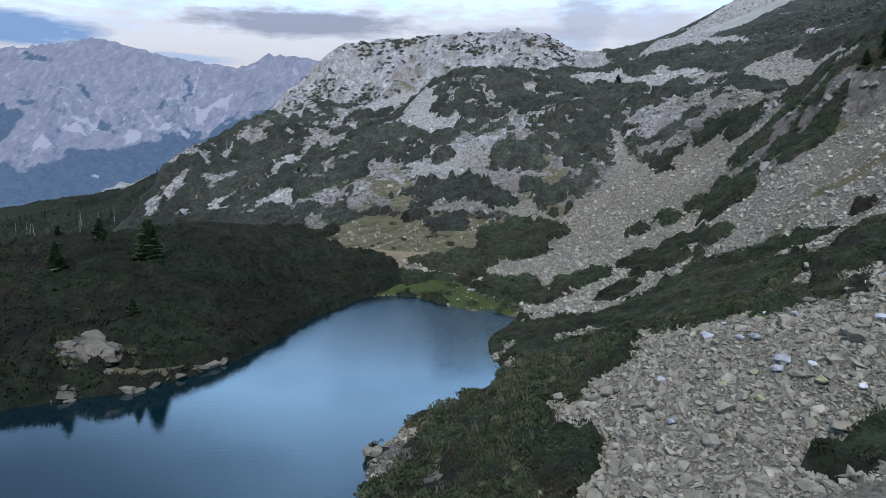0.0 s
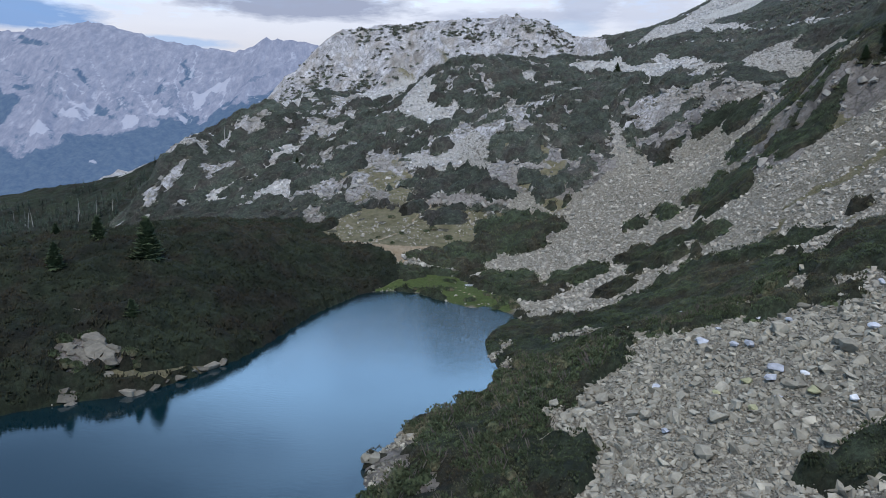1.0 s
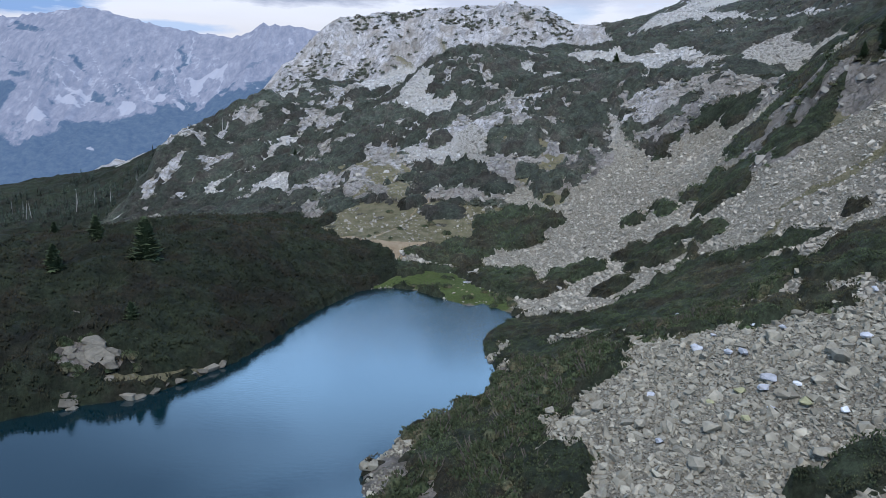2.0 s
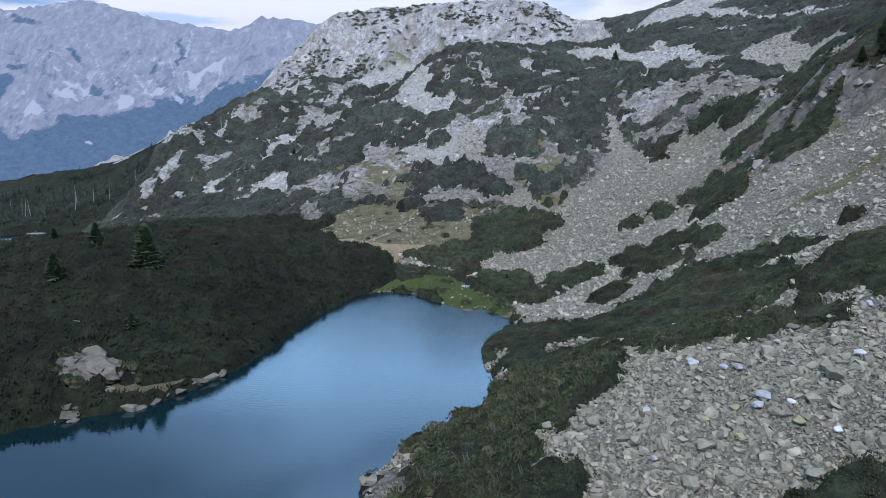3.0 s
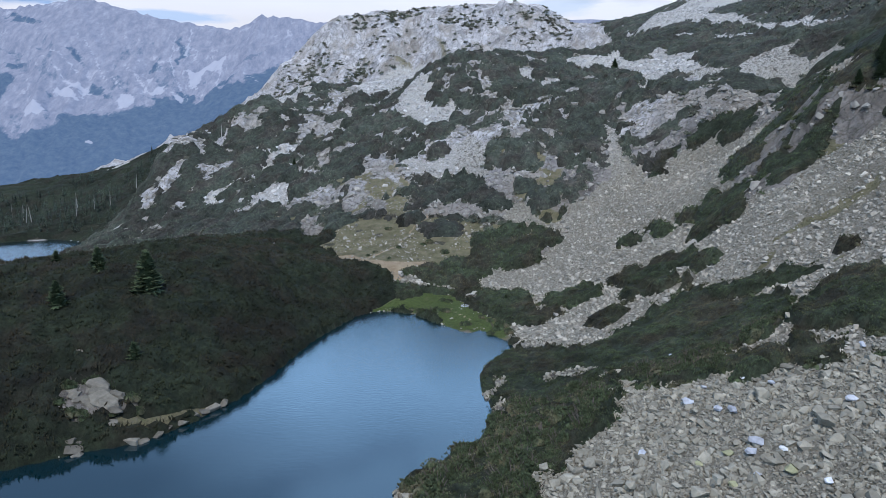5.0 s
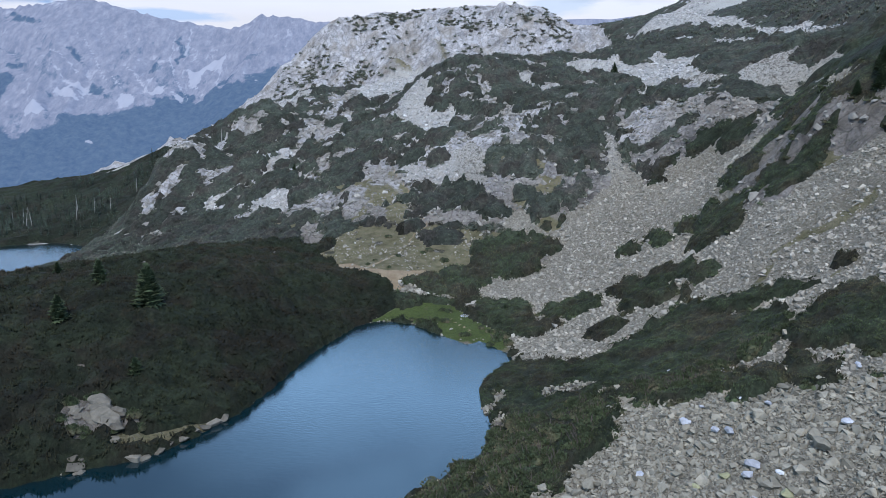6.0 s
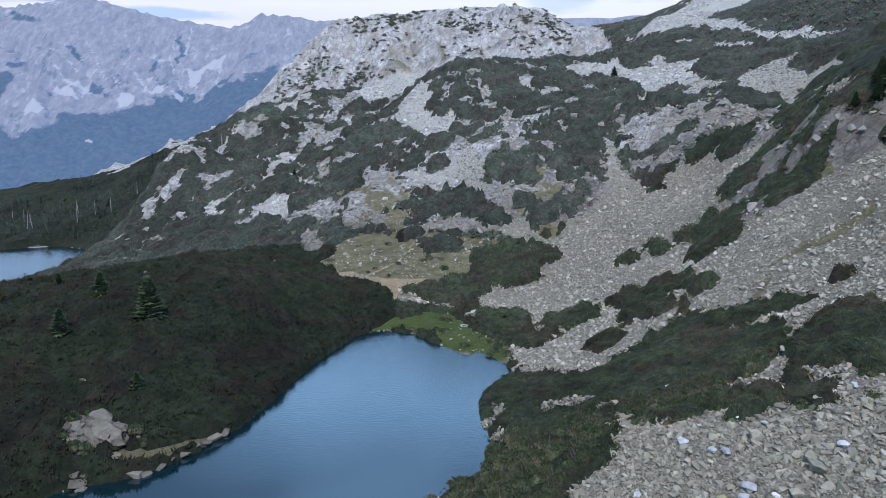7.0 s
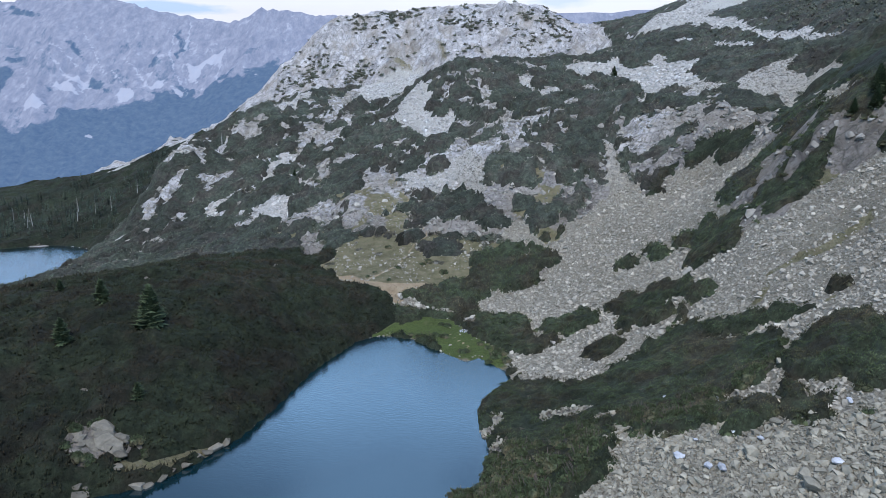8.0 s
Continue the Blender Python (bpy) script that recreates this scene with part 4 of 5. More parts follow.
def on_ground(x, y):
    """Height of the sheet at a place."""
    i, j = np.clip(np.searchsorted(gx, x) - 1, 0, len(gx) - 2), np.clip(np.searchsorted(gy, y) - 1, 0, len(gy) - 2)
    u, v = (x - gx[i]) / (gx[i + 1] - gx[i]), (y - gy[j]) / (gy[j + 1] - gy[j])
    return (GRID_Z[j, i] * (1 - u) + GRID_Z[j, i + 1] * u) * (1 - v) + (GRID_Z[j + 1, i] * (1 - u) + GRID_Z[j + 1, i + 1] * u) * v


# ---- the lake and the lower tarn ----
def water(name, x0, x1, y0, y1, z, label):
    bm = bmesh.new()
    bmesh.ops.create_grid(bm, x_segments=8, y_segments=8, size=0.5, matrix=Matrix.Translation(((x0 + x1) / 2, (y0 + y1) / 2, z)) @ Matrix.Diagonal((x1 - x0, y1 - y0, 1, 1)))
    me = bpy.data.meshes.new(name)
    bm.to_mesh(me)
    me.materials.append(WATER)
    return tagged(new(name, me), label, "lake", kind="structure")


water("lake_water", -125, 14, -50, 116, 0.0, "calm blue mountain lake with fine ripples")
water("tarn_water", -215, -125, 195, 285, -15.7, "small pale blue tarn below the moraine")


# ---- mountains across the valley ----
CREST = [(-3200, 420), (-2400, 400), (-1700, 330), (-1304, 363), (-1136, 379), (-1011, 395), (-905, 363), (-757, 331), (-608, 306), (-549, 323), (-514, 352), (-500, 342), (-473, 344), (-382, 332), (-200, 318), (200, 330), (1500, 360)]
fx, fy = steps((-3200, -1500, 60), (-1500, -150, 5.5), (-150, 1500, 60)), steps((950, 2050, 8), (2050, 3000, 90))
FX, FY = [v.ravel() for v in np.meshgrid(fx, fy)]
crest = np.interp(FX, [c[0] for c in CREST], [c[1] for c in CREST])
up = np.clip((FY - 1100) / 900, 0, 1)
FZ = -170 + (crest + 170) * (0.35 * up + 0.65 * up ** 1.5)
bend = 120 * (fbm(FX, FY, 260.0, 3, 63) - 0.5)
lean = np.interp(FX, [-1100, -700, -500], [0.75, 0.1, -0.35])   # the ribs run down to the right, further along to the left
rib = FX + bend + lean * (FY - 1700)
gully = ridged(rib, FY * 0.22, 190.0, 5, 61)
side = np.sin(np.pi * np.clip(up, 0, 1)) ** 0.6
FZ += (gully - 0.66) * 95 * side * (0.35 + 0.4 * up)
FZ += 34 * (ridged(rib + 0.3 * bend, FY * 0.4, 60.0, 4, 65) - 0.64) * side * (0.4 + 0.6 * up)
FZ += 15 * (ridged(rib, FY * 0.6, 26.0, 4, 67) - 0.62) * smoothstep(FY, 1100, 1300) * (0.25 + 0.75 * side)
FZ += 14 * (ridged(FX, FX * 0 + 7.0, 26.0, 3, 69) - 0.7) * smoothstep(FY, 1900, 2000)
FZ -= np.maximum(FY - 2000, 0) * 0.3
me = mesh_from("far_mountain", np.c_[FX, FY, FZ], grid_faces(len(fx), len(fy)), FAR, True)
FAR_WOODS = [[(-1122, 1748), (-1056, 1728), (-1049, 1684), (-1056, 1642), (-1056, 1617), (-1200, 1600), (-1250, 1740)],
    [(-875, 1525), (-869, 1597), (-788, 1600), (-758, 1653), (-679, 1666), (-636, 1706), (-610, 1714), (-563, 1751), (-502, 1742), (-440, 1798), (-200, 1750), (-200, 1000), (-1300, 1000), (-1300, 1420), (-985, 1496), (-907, 1489)]]
FAR_HEATH = [[(-1253, 1976), (-1136, 1938), (-1052, 1866), (-1115, 1898), (-1197, 1933)], [(-1069, 1815), (-999, 1789), (-949, 1798), (-889, 1734), (-969, 1783), (-1045, 1794)], [(-871, 1723), (-825, 1685), (-797, 1652), (-866, 1680)],
    [(-1142, 1786), (-1081, 1778), (-1040, 1752), (-1095, 1749)], [(-739, 1922), (-710, 1952), (-691, 1871), (-685, 1803)], [(-803, 1888), (-786, 1903), (-785, 1878)], [(-770, 1782), (-764, 1839), (-722, 1789), (-752, 1770)], [(-990, 1649), (-953, 1655), (-931, 1635), (-962, 1630)]]
FAR_FANS = [[(-679, 1707), (-642, 1699), (-642, 1680), (-662, 1689)], [(-800, 1693), (-746, 1660), (-767, 1630), (-794, 1661)], [(-672, 1813), (-622, 1734), (-625, 1830), (-582, 1812), (-586, 1877), (-628, 1864), (-649, 1812)],
    [(-621, 1728), (-589, 1719), (-596, 1718), (-615, 1723)], [(-915, 1647), (-875, 1639), (-910, 1681), (-949, 1663)], [(-960, 1553), (-972, 1599), (-921, 1582), (-923, 1558), (-951, 1558)], [(-733, 1699), (-703, 1716), (-700, 1746), (-689, 1696), (-713, 1690)],
    [(-772, 1766), (-742, 1756), (-739, 1726)], [(-910, 1681), (-849, 1675), (-871, 1693), (-905, 1702)], [(-800, 1500), (-778, 1500), (-772, 1486), (-793, 1484)]]
FAR_RIB = [(-1057, 1673), (-1039, 1719), (-991, 1685), (-961, 1673), (-969, 1632), (-981, 1581), (-1009, 1560), (-1052, 1611)]
FAR_CHUTES = [(-822, 1784, -781, 1751, 4), (-781, 1751, -726, 1697, 5), (-745, 1951, -722, 1831, 4), (-722, 1831, -678, 1757, 5), (-678, 1757, -635, 1703, 6), (-507, 1761, -466, 1740, 4), (-592, 1900, -576, 1748, 4), (-813, 1822, -794, 1806, 4),
    (-710, 1977, -688, 1841, 4), (-857, 1762, -796, 1698, 4), (-956, 1850, -837, 1716, 4), (-1010, 1781, -918, 1732, 5), (-970, 1723, -871, 1660, 5)]
drift, sway = 46 * (fbm(FX, FY, 40.0, 4, 83) - 0.5), 46 * (fbm(FX, FY, 40.0, 4, 84) - 0.5)
woods = in_any(FAR_WOODS, FX + 1.6 * drift, FY + 2.2 * sway, 34.0)
brush = in_any(FAR_HEATH, FX + drift, FY + sway, 9.0)
streaky = smoothstep(fbm(rib, FY * 0.35, 26.0, 5, 89), 0.53, 0.60) * smoothstep(1960 - FY, 0, 120)
fans = in_any(FAR_FANS, FX + 0.5 * drift, FY + 0.5 * sway, 6.0)
scraps = smoothstep(fbm(rib, FY * 0.5, 16.0, 4, 79), 0.60, 0.64) * smoothstep(FY, 1560, 1640)
chutes = in_belts([(ax, ay, bx, by, 0.9 * half) for ax, ay, bx, by, half in FAR_CHUTES], FX + 0.12 * drift, FY + 0.12 * sway)
paler = in_poly(FAR_RIB, FX + drift, FY + sway, 14.0)
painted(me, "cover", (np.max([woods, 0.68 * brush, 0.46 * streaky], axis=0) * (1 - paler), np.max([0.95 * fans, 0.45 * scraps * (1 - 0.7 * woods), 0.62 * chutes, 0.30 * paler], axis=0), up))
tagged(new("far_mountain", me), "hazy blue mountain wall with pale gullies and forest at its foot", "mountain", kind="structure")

# ---- stones ----
rng = np.random.default_rng(7)


def stone_shapes(count, flat, corners):
    """Broken blocks: hulls of a few corners, about one metre across."""
    shapes = []
    for k in range(count):
        bm = bmesh.new()
        rng_w = rng.uniform(0.30, 0.48)
        for q in range(corners):
            p = rng.normal(size=3)
            p = p / (np.abs(p) ** 4).sum() ** 0.25 * rng.uniform(0.8, 1.0)
            bm.verts.new((0.5 * p[0], rng_w * p[1], 0.5 * flat * p[2]))
        got = bmesh.ops.convex_hull(bm, input=bm.verts[:])
        loose = [v for v in bm.verts if not v.link_faces]
        bmesh.ops.delete(bm, geom=loose, context="VERTS")
        bmesh.ops.recalc_face_normals(bm, faces=bm.faces[:])
        bmesh.ops.triangulate(bm, faces=bm.faces[:])
        bm.verts.index_update()
        shapes.append((np.array([v.co[:] for v in bm.verts]), np.array([[v.index for v in t.verts] for t in bm.faces])))
        bm.free()
    return shapes


def turns(n, tilt):
    """Random rotation matrices, mostly about the upright, leaning by up to tilt."""
    a, b, c = rng.uniform(0, 2 * np.pi, n), rng.normal(0, tilt, n), rng.normal(0, tilt, n)
    ca, sa, cb, sb, cc, sc = np.cos(a), np.sin(a), np.cos(b), np.sin(b), np.cos(c), np.sin(c)
    o, l = np.zeros(n), np.ones(n)
    rz = np.stack([np.stack([ca, -sa, o], 1), np.stack([sa, ca, o], 1), np.stack([o, o, l], 1)], 1)
    rx = np.stack([np.stack([l, o, o], 1), np.stack([o, cb, -sb], 1), np.stack([o, sb, cb], 1)], 1)
    ry = np.stack([np.stack([cc, o, sc], 1), np.stack([o, l, o], 1), np.stack([-sc, o, cc], 1)], 1)
    return rx @ ry @ rz


def joined(shapes, places, sizes, rots):
    """Copies of the shapes as one mesh's points and triangles."""
    V, T, base = [], [], 0
    pick = rng.integers(0, len(shapes), len(places))
    for k, (sv, st) in enumerate(shapes):
        idx = np.where(pick == k)[0]
        if not len(idx):
            continue
        v = np.einsum("nij,vj->nvi", rots[idx], sv) * sizes[idx][:, None, None] + places[idx][:, None, :]
        t = st[None] + (base + len(sv) * np.arange(len(idx)))[:, None, None]
        V.append(v.reshape(-1, 3))
        T.append(t.reshape(-1, 3))
        base += len(sv) * len(idx)
    return np.vstack(V), np.vstack(T)


def scatter(x0, x1, y0, y1, per_m2):
    n = int((x1 - x0) * (y1 - y0) * per_m2)
    return rng.uniform(x0, x1, n), rng.uniform(y0, y1, n)


STONES = stone_shapes(24, 0.68, 12)
RUBBLE = stone_shapes(24, 0.66, 9)


def stone_field(x, y, keep, lo, hi, power, sink=0.2):
    k = rng.uniform(0, 1, len(x)) < keep
    x, y = x[k], y[k]
    size = lo * (1 - rng.uniform(0, 1, len(x)) * (1 - (lo / hi) ** power)) ** (-1 / power)
    z = on_ground(x, y) + size * (0.25 - sink)
    return np.c_[x, y, z], size


fields = []
x, y = scatter(4, 46, 33, 70, 21.0)
fields.append(stone_field(x, y, in_poly(SCREE_NEAR, x, y, 0.6) * (1 - in_belts(BELTS, x, y)), 0.2, 1.45, 1.85))
x, y = scatter(5, 102, 44, 190, 5.6)
near_c = in_poly(SCREE_NEAR, x, y, 0.6)
c = covers(x, y)
fields.append(stone_field(x, y, np.where(near_c > 0.3, 0, c[0] * (1 - c[5])), 0.27, 1.4, 2.3))
x, y = scatter(-100, 150, 182, 405, 0.8)
c = covers(x, y)
fields.append(stone_field(x, y, np.where((y < 190) & (x < 102), 0, c[0]), 0.7, 2.2, 2.2))
x, y = scatter(-118, 104, 98, 335, 1.4)
c = covers(x, y)
fields.append(stone_field(x, y, (inside_distance(SHORE, x, y) < -2.5) * (1 - 0.8 * ((x < -20) & (y < 150))) * (1 - 0.75 * ((x > 55) & (y < 142))) * c[2] * (1 - c[0]) * (1 - c[5]) * (1 - c[1]), 0.45, 2.6, 1.7))
x, y = scatter(102, 330, 330, 490, 0.35)
fields.append(stone_field(x, y, covers(x, y)[0] * (y > 405), 0.9, 3.2, 2.0))
x, y = scatter(-28, 12, 100, 170, 1.4)
c = covers(x, y)
fields.append(stone_field(x, y, c[1] * (1 - 0.95 * c[4]) * smoothstep(fbm(x, y, 5.0, 2, 53), 0.30, 0.6), 0.26, 1.3, 1.6))
x, y = scatter(-75, 5, 112, 190, 3.2)
fields.append(stone_field(x, y, covers(x, y)[0], 0.4, 1.7, 2.2))
spot, big = fields[0]
loose = np.where((spot[:, 1] < 47.5) & (spot[:, 1] > 36) & (spot[:, 0] < 33) & (big > 0.5))[0][:290]
stone_meshes = [mesh_from("stone", sv, st, SINGLE_STONE) for sv, st in STONES[:12]]
for n, k in enumerate(loose):
    st = new("stone", stone_meshes[n % 12])
    st.parent = ground
    st.matrix_basis = pose(*spot[k], rng.normal(0, 14), rng.normal(0, 14), rng.uniform(0, 360)) @ Matrix.Scale(big[k], 4)
keep = np.setdiff1d(np.arange(len(spot)), loose)
fields[0] = (spot[keep], big[keep])
places, sizes = np.vstack([q[0] for q in fields]), np.concatenate([q[1] for q in fields])
high = places[:, 1] > 164
near_field = np.concatenate([np.full(len(q[1]), n == 0) for n, q in enumerate(fields)])
slide = np.concatenate([np.full(len(q[1]), n in (2, 4, 6)) for n, q in enumerate(fields)])
broken_rock = np.concatenate([np.full(len(q[1]), n == 3) for n, q in enumerate(fields)])
for name, pick, material, label in (("scree", ~high & near_field, SCREE_STONE, "heap of angular grey granite stones"), ("scree", ~high & ~near_field & ~broken_rock, HAZY_STONE, "long slope of grey granite stones, colour paled for haze"), ("rubble", high & slide, MARBLE, "whitish rubble on the upper slopes"), ("rubble", (high & ~slide) | broken_rock, ROCK, "pale grey rubble between the hillside pines")):
    V, T = joined(RUBBLE, places[pick], sizes[pick], turns(pick.sum(), 0.4))
    heap = tagged(new(name, mesh_from(name, V, T, material)), label, kind="stuff")
    heap.parent = ground


# ---- dwarf pines ----
def pine_shape(tufts, wide, tall, length, girth, seed, around=9, core=1.0):
    """A lumpy mound of branches set with upswept needle tufts, as points and triangles."""
    r = np.random.default_rng(seed)
    V, T = [], []
    lobes = [(r.uniform(-0.5, 0.5) * wide, r.uniform(-0.5, 0.5) * wide, r.uniform(0.6, 1.0)) for k in range(4)]
    for lx, ly, lh in lobes:
        b, grow = len(V), r.uniform(0, 6)
        V.append(np.array((lx, ly, tall * lh * 0.86 * core)))
        for ring, (q, h) in enumerate(((0.30, 0.76), (0.55, 0.42), (0.66, -0.1))):
            for m in range(around):
                w, j = grow + 2 * np.pi * (m + 0.5 * ring) / around, r.uniform(0.85, 1.15)
                V.append(np.array((lx + wide * core * q * j * np.cos(w), ly + wide * core * q * j * np.sin(w), tall * core * lh * h * r.uniform(0.85, 1.15))))
        for m in range(around):
            T.append((b, b + 1 + m, b + 1 + (m + 1) % around))
            for ring in range(2):
                i, j = b + 1 + ring * around + m, b + 1 + ring * around + (m + 1) % around
                T += [(i, i + around, j), (j, i + around, j + around)]
    for k in range(tufts):
        lx, ly, lh = lobes[r.integers(0, 4)]
        a, q = r.uniform(0, 2 * np.pi), np.sqrt(r.uniform(0, 1))
        px, py = lx + 0.62 * wide * q * np.cos(a), ly + 0.62 * wide * q * np.sin(a)
        pz = tall * lh * np.sqrt(max(0.0, 1 - q * q)) * r.uniform(0.75, 1.05)
        d = np.array([0.7 * q * np.cos(a) + r.normal(0, 0.2), 0.7 * q * np.sin(a) + r.normal(0, 0.2), 1.0])
        d /= np.linalg.norm(d)
        s = np.cross(d, [0.3, 1, 0.2])
        s /= np.linalg.norm(s)
        u = np.cross(d, s)
        ln, gi = length * r.uniform(0.6, 1.3), girth * r.uniform(0.7, 1.3)
        p = np.array([px, py, pz - 0.5 * ln])
        b = len(V)
        V.append(p)
        turn = r.uniform(0, 2)
        for m in range(3):
            w = turn + m * 2.0944
            V.append(p + d * ln * 0.45 + gi * (np.cos(w) * s + np.sin(w) * u))
        V.append(p + d * ln)
        for m in range(3):
            T += [(b, b + 1 + (m + 1) % 3, b + 1 + m), (b + 4, b + 1 + m, b + 1 + (m + 1) % 3)]
    return np.array(V), np.array(T)


def pine_field(x0, x1, y0, y1, per_m2, lo, hi, limit):
    x, y = scatter(x0, x1, y0, y1, per_m2)
    k = (rng.uniform(0, 1, len(x)) < covers(x, y)[5] ** 2) & limit(x, y)
    x, y = x[k], y[k]
    size = rng.uniform(lo, hi, len(x)) * (0.8 + 0.5 * fbm(x, y, 6.0, 2, 77))
    return np.c_[x, y, on_ground(x, y) - 0.05], size


def part(name, verts, tris, material, parent, label=""):
    ob = new(name, mesh_from(name, verts, tris, material))
    ob.parent = parent
    return tagged(ob, label)


def tube(points, radii, sides=6):
    """A bent tapering stem as points and triangles."""
    V, T = [], []
    for (px, py, pz), r in zip(points, radii):
        for k in range(sides):
            a = 2 * np.pi * k / sides
            V.append((px + r * np.cos(a), py + r * np.sin(a), pz))
    for i in range(len(points) - 1):
        for k in range(sides):
            a, b = i * sides + k, i * sides + (k + 1) % sides
            T += [(a, b, b + sides), (a, b + sides, a + sides)]
    return np.array(V), np.array(T)


def together(pieces):
    V, T, n = [], [], 0
    for v, t in pieces:
        V.append(v)
        T.append(np.asarray(t) + n)
        n += len(v)
    return np.vstack(V), np.vstack(T)


def dwarf_pine(seed):
    """One bush: several crooked stems and a crown of upswept tufts."""
    r = np.random.default_rng(seed)
    root = tagged(new("dwarf_pine"), "dark green dwarf mountain pine bush on stony ground", "shrub", group="dwarf pines on the shore point")
    stems = []
    for k in range(6):
        a, reach = r.uniform(0, 6.28), r.uniform(0.5, 0.95)
        ps = [(reach * s * np.cos(a + 0.3 * s), reach * s * np.sin(a + 0.3 * s), 0.75 * s * s + 0.05 * s) for s in (0, 0.35, 0.7, 1.0)]
        stems.append(tube(ps, (0.06, 0.05, 0.035, 0.015), 5))
    part("stem", *together(stems), BARK, root)
    part("crown", *pine_shape(210, 1.0, 0.82, 0.20, 0.075, seed + 50, 7, 0.82), NEEDLES, root)
    return root


p, s = pine_field(-6, 40, 34, 84, 0.55, 0.8, 1.5, lambda x, y: inside_distance(PINES_POINT, x, y) > -1)
point = np.where((inside_distance(PINES_POINT, p[:, 0], p[:, 1]) > -1) & (p[:, 1] > 37))[0]
single = point[np.argsort(p[point, 1])][:290]
models = [dwarf_pine(300 + k) for k in range(6)]
for n, k in enumerate(single):
    m = Matrix.Translation(p[k]) @ Matrix.Rotation(rng.uniform(0, 6.28), 4, "Z")
    if n < len(models):
        models[n].matrix_basis = m @ Matrix.Scale(s[k], 4)
    else:
        bush = copy_thing(models[n % len(models)], m)
        bush.scale = (s[k], s[k], s[k] * rng.uniform(0.85, 1.15))


# single bushes on the shore grass and the meadow
for n, (bx, by, size) in enumerate([(-3.1, 110.1, 1.0), (-1.9, 109.6, 1.2), (-0.4, 109.7, 1.1), (1.5, 108.9, 0.9), (5.0, 102.0, 0.9), (4.2, 102.4, 0.7), (7.3, 105.3, 0.7), (2.3, 114, 0.9), (9.5, 100.3, 1.3), (10.6, 101.1, 1.2), (8.6, 98.5, 0.8), (10.1, 103, 0.9), (-4.6, 111.4, 0.6),
                                    (-8, 136.5, 0.9), (-9.8, 129.5, 0.6), (-12.9, 134.2, 0.6), (-14, 131.7, 0.6), (1.5, 135, 1.1), (-2, 139.6, 1.0), (-2.8, 138.4, 0.8), (-12.9, 125.4, 0.9), (-11, 146.4, 0.9), (1.2, 114.3, 0.8), (8.6, 103.4, 0.7), (11, 98.1, 1.0), (12.4, 108.5, 0.8)]):
    bush = copy_thing(models[n % len(models)], Matrix.Translation((bx, by, float(on_ground(bx, by)) - 0.05)) @ Matrix.Rotation(n * 2.1, 4, "Z"))
    bush.scale = (size, size, size)
    tagged(bush, "low dark green dwarf pine bush standing in grass", "shrub", group="bushes on the grass")


# bushes crowding the outcrop on the bank
for n, (bx, by, size) in enumerate([(-38.6, 64.6, 1.1), (-36.4, 64.4, 0.9), (-34.4, 65.6, 0.9), (-41, 66, 1.2), (-40.6, 68.6, 1.1), (-33.2, 68.2, 1.1), (-32.2, 66.6, 0.9), (-36.0, 69.6, 1.2), (-38.4, 69.8, 1.2), (-37.4, 64.9, 0.7), (-33.9, 70, 1.2), (-31, 69, 0.9)]):
    bush = copy_thing(models[n % len(models)], Matrix.Translation((bx, by, float(on_ground(bx, by)) - 0.05)) @ Matrix.Rotation(n * 1.3, 4, "Z"))
    bush.scale = (size, size, size)
    tagged(bush, "dark green dwarf pine bush crowding a rock outcrop", "shrub", group="bushes round the outcrop")


def billow(x, y, size, seed):
    return np.abs(2 * value_noise(x / size, y / size, seed) - 1) * 0.65 + 0.35 * np.abs(2 * value_noise(x / size * 2.1, y / size * 2.1, seed + 1) - 1)


def mounds(x, y, size, seed, pack=0.55):
    """Rounded cushions of uneven height, packed side by side."""
    i, j = np.floor(x / size), np.floor(y / size)
    best = np.zeros(np.shape(x))
    for di in (-1, 0, 1):
        for dj in (-1, 0, 1):
            ci, cj = i + di, j + dj
            px, py = (ci + hashed(ci, cj, seed)) * size, (cj + hashed(ci, cj, seed + 1)) * size
            reach = size * (pack + 0.36 * hashed(ci, cj, seed + 2))
            d = np.hypot(x - px, y - py) / reach
            best = np.maximum(best, (0.55 + 0.45 * hashed(ci, cj, seed + 3)) * np.sqrt(np.clip(1 - d * d, 0, 1)))
    return best


def canopy(x, y, pine):
    """Height of the closed scrub over the ground: low and fine by the lake, coarser up the hills."""
    hill = smoothstep(y, 125, 175)
    top = (0.30 + 1.35 * mounds(x, y, 2.6, 201, 0.50) + 0.3 * billow(x, y, 1.5, 205)) * (1 - hill) + (2.5 * mounds(x, y, 4.6, 211, 0.42) + 0.4 * billow(x, y, 1.7, 215) + 0.1) * hill
    top = top * (0.7 + 0.6 * fbm(x, y, 9.0, 2, 221))
    top = top * (1 - 0.5 * (inside_distance(PINES_POINT, x, y) > 0))
    top = top * (1 - 0.65 * smoothstep(y + 0.2 * x, 345, 380))
    top = top * (1 - 0.5 * in_poly(BROKEN_SLOPE, x, y))
    return top * smoothstep(pine, 0.25, 0.60) - 0.12


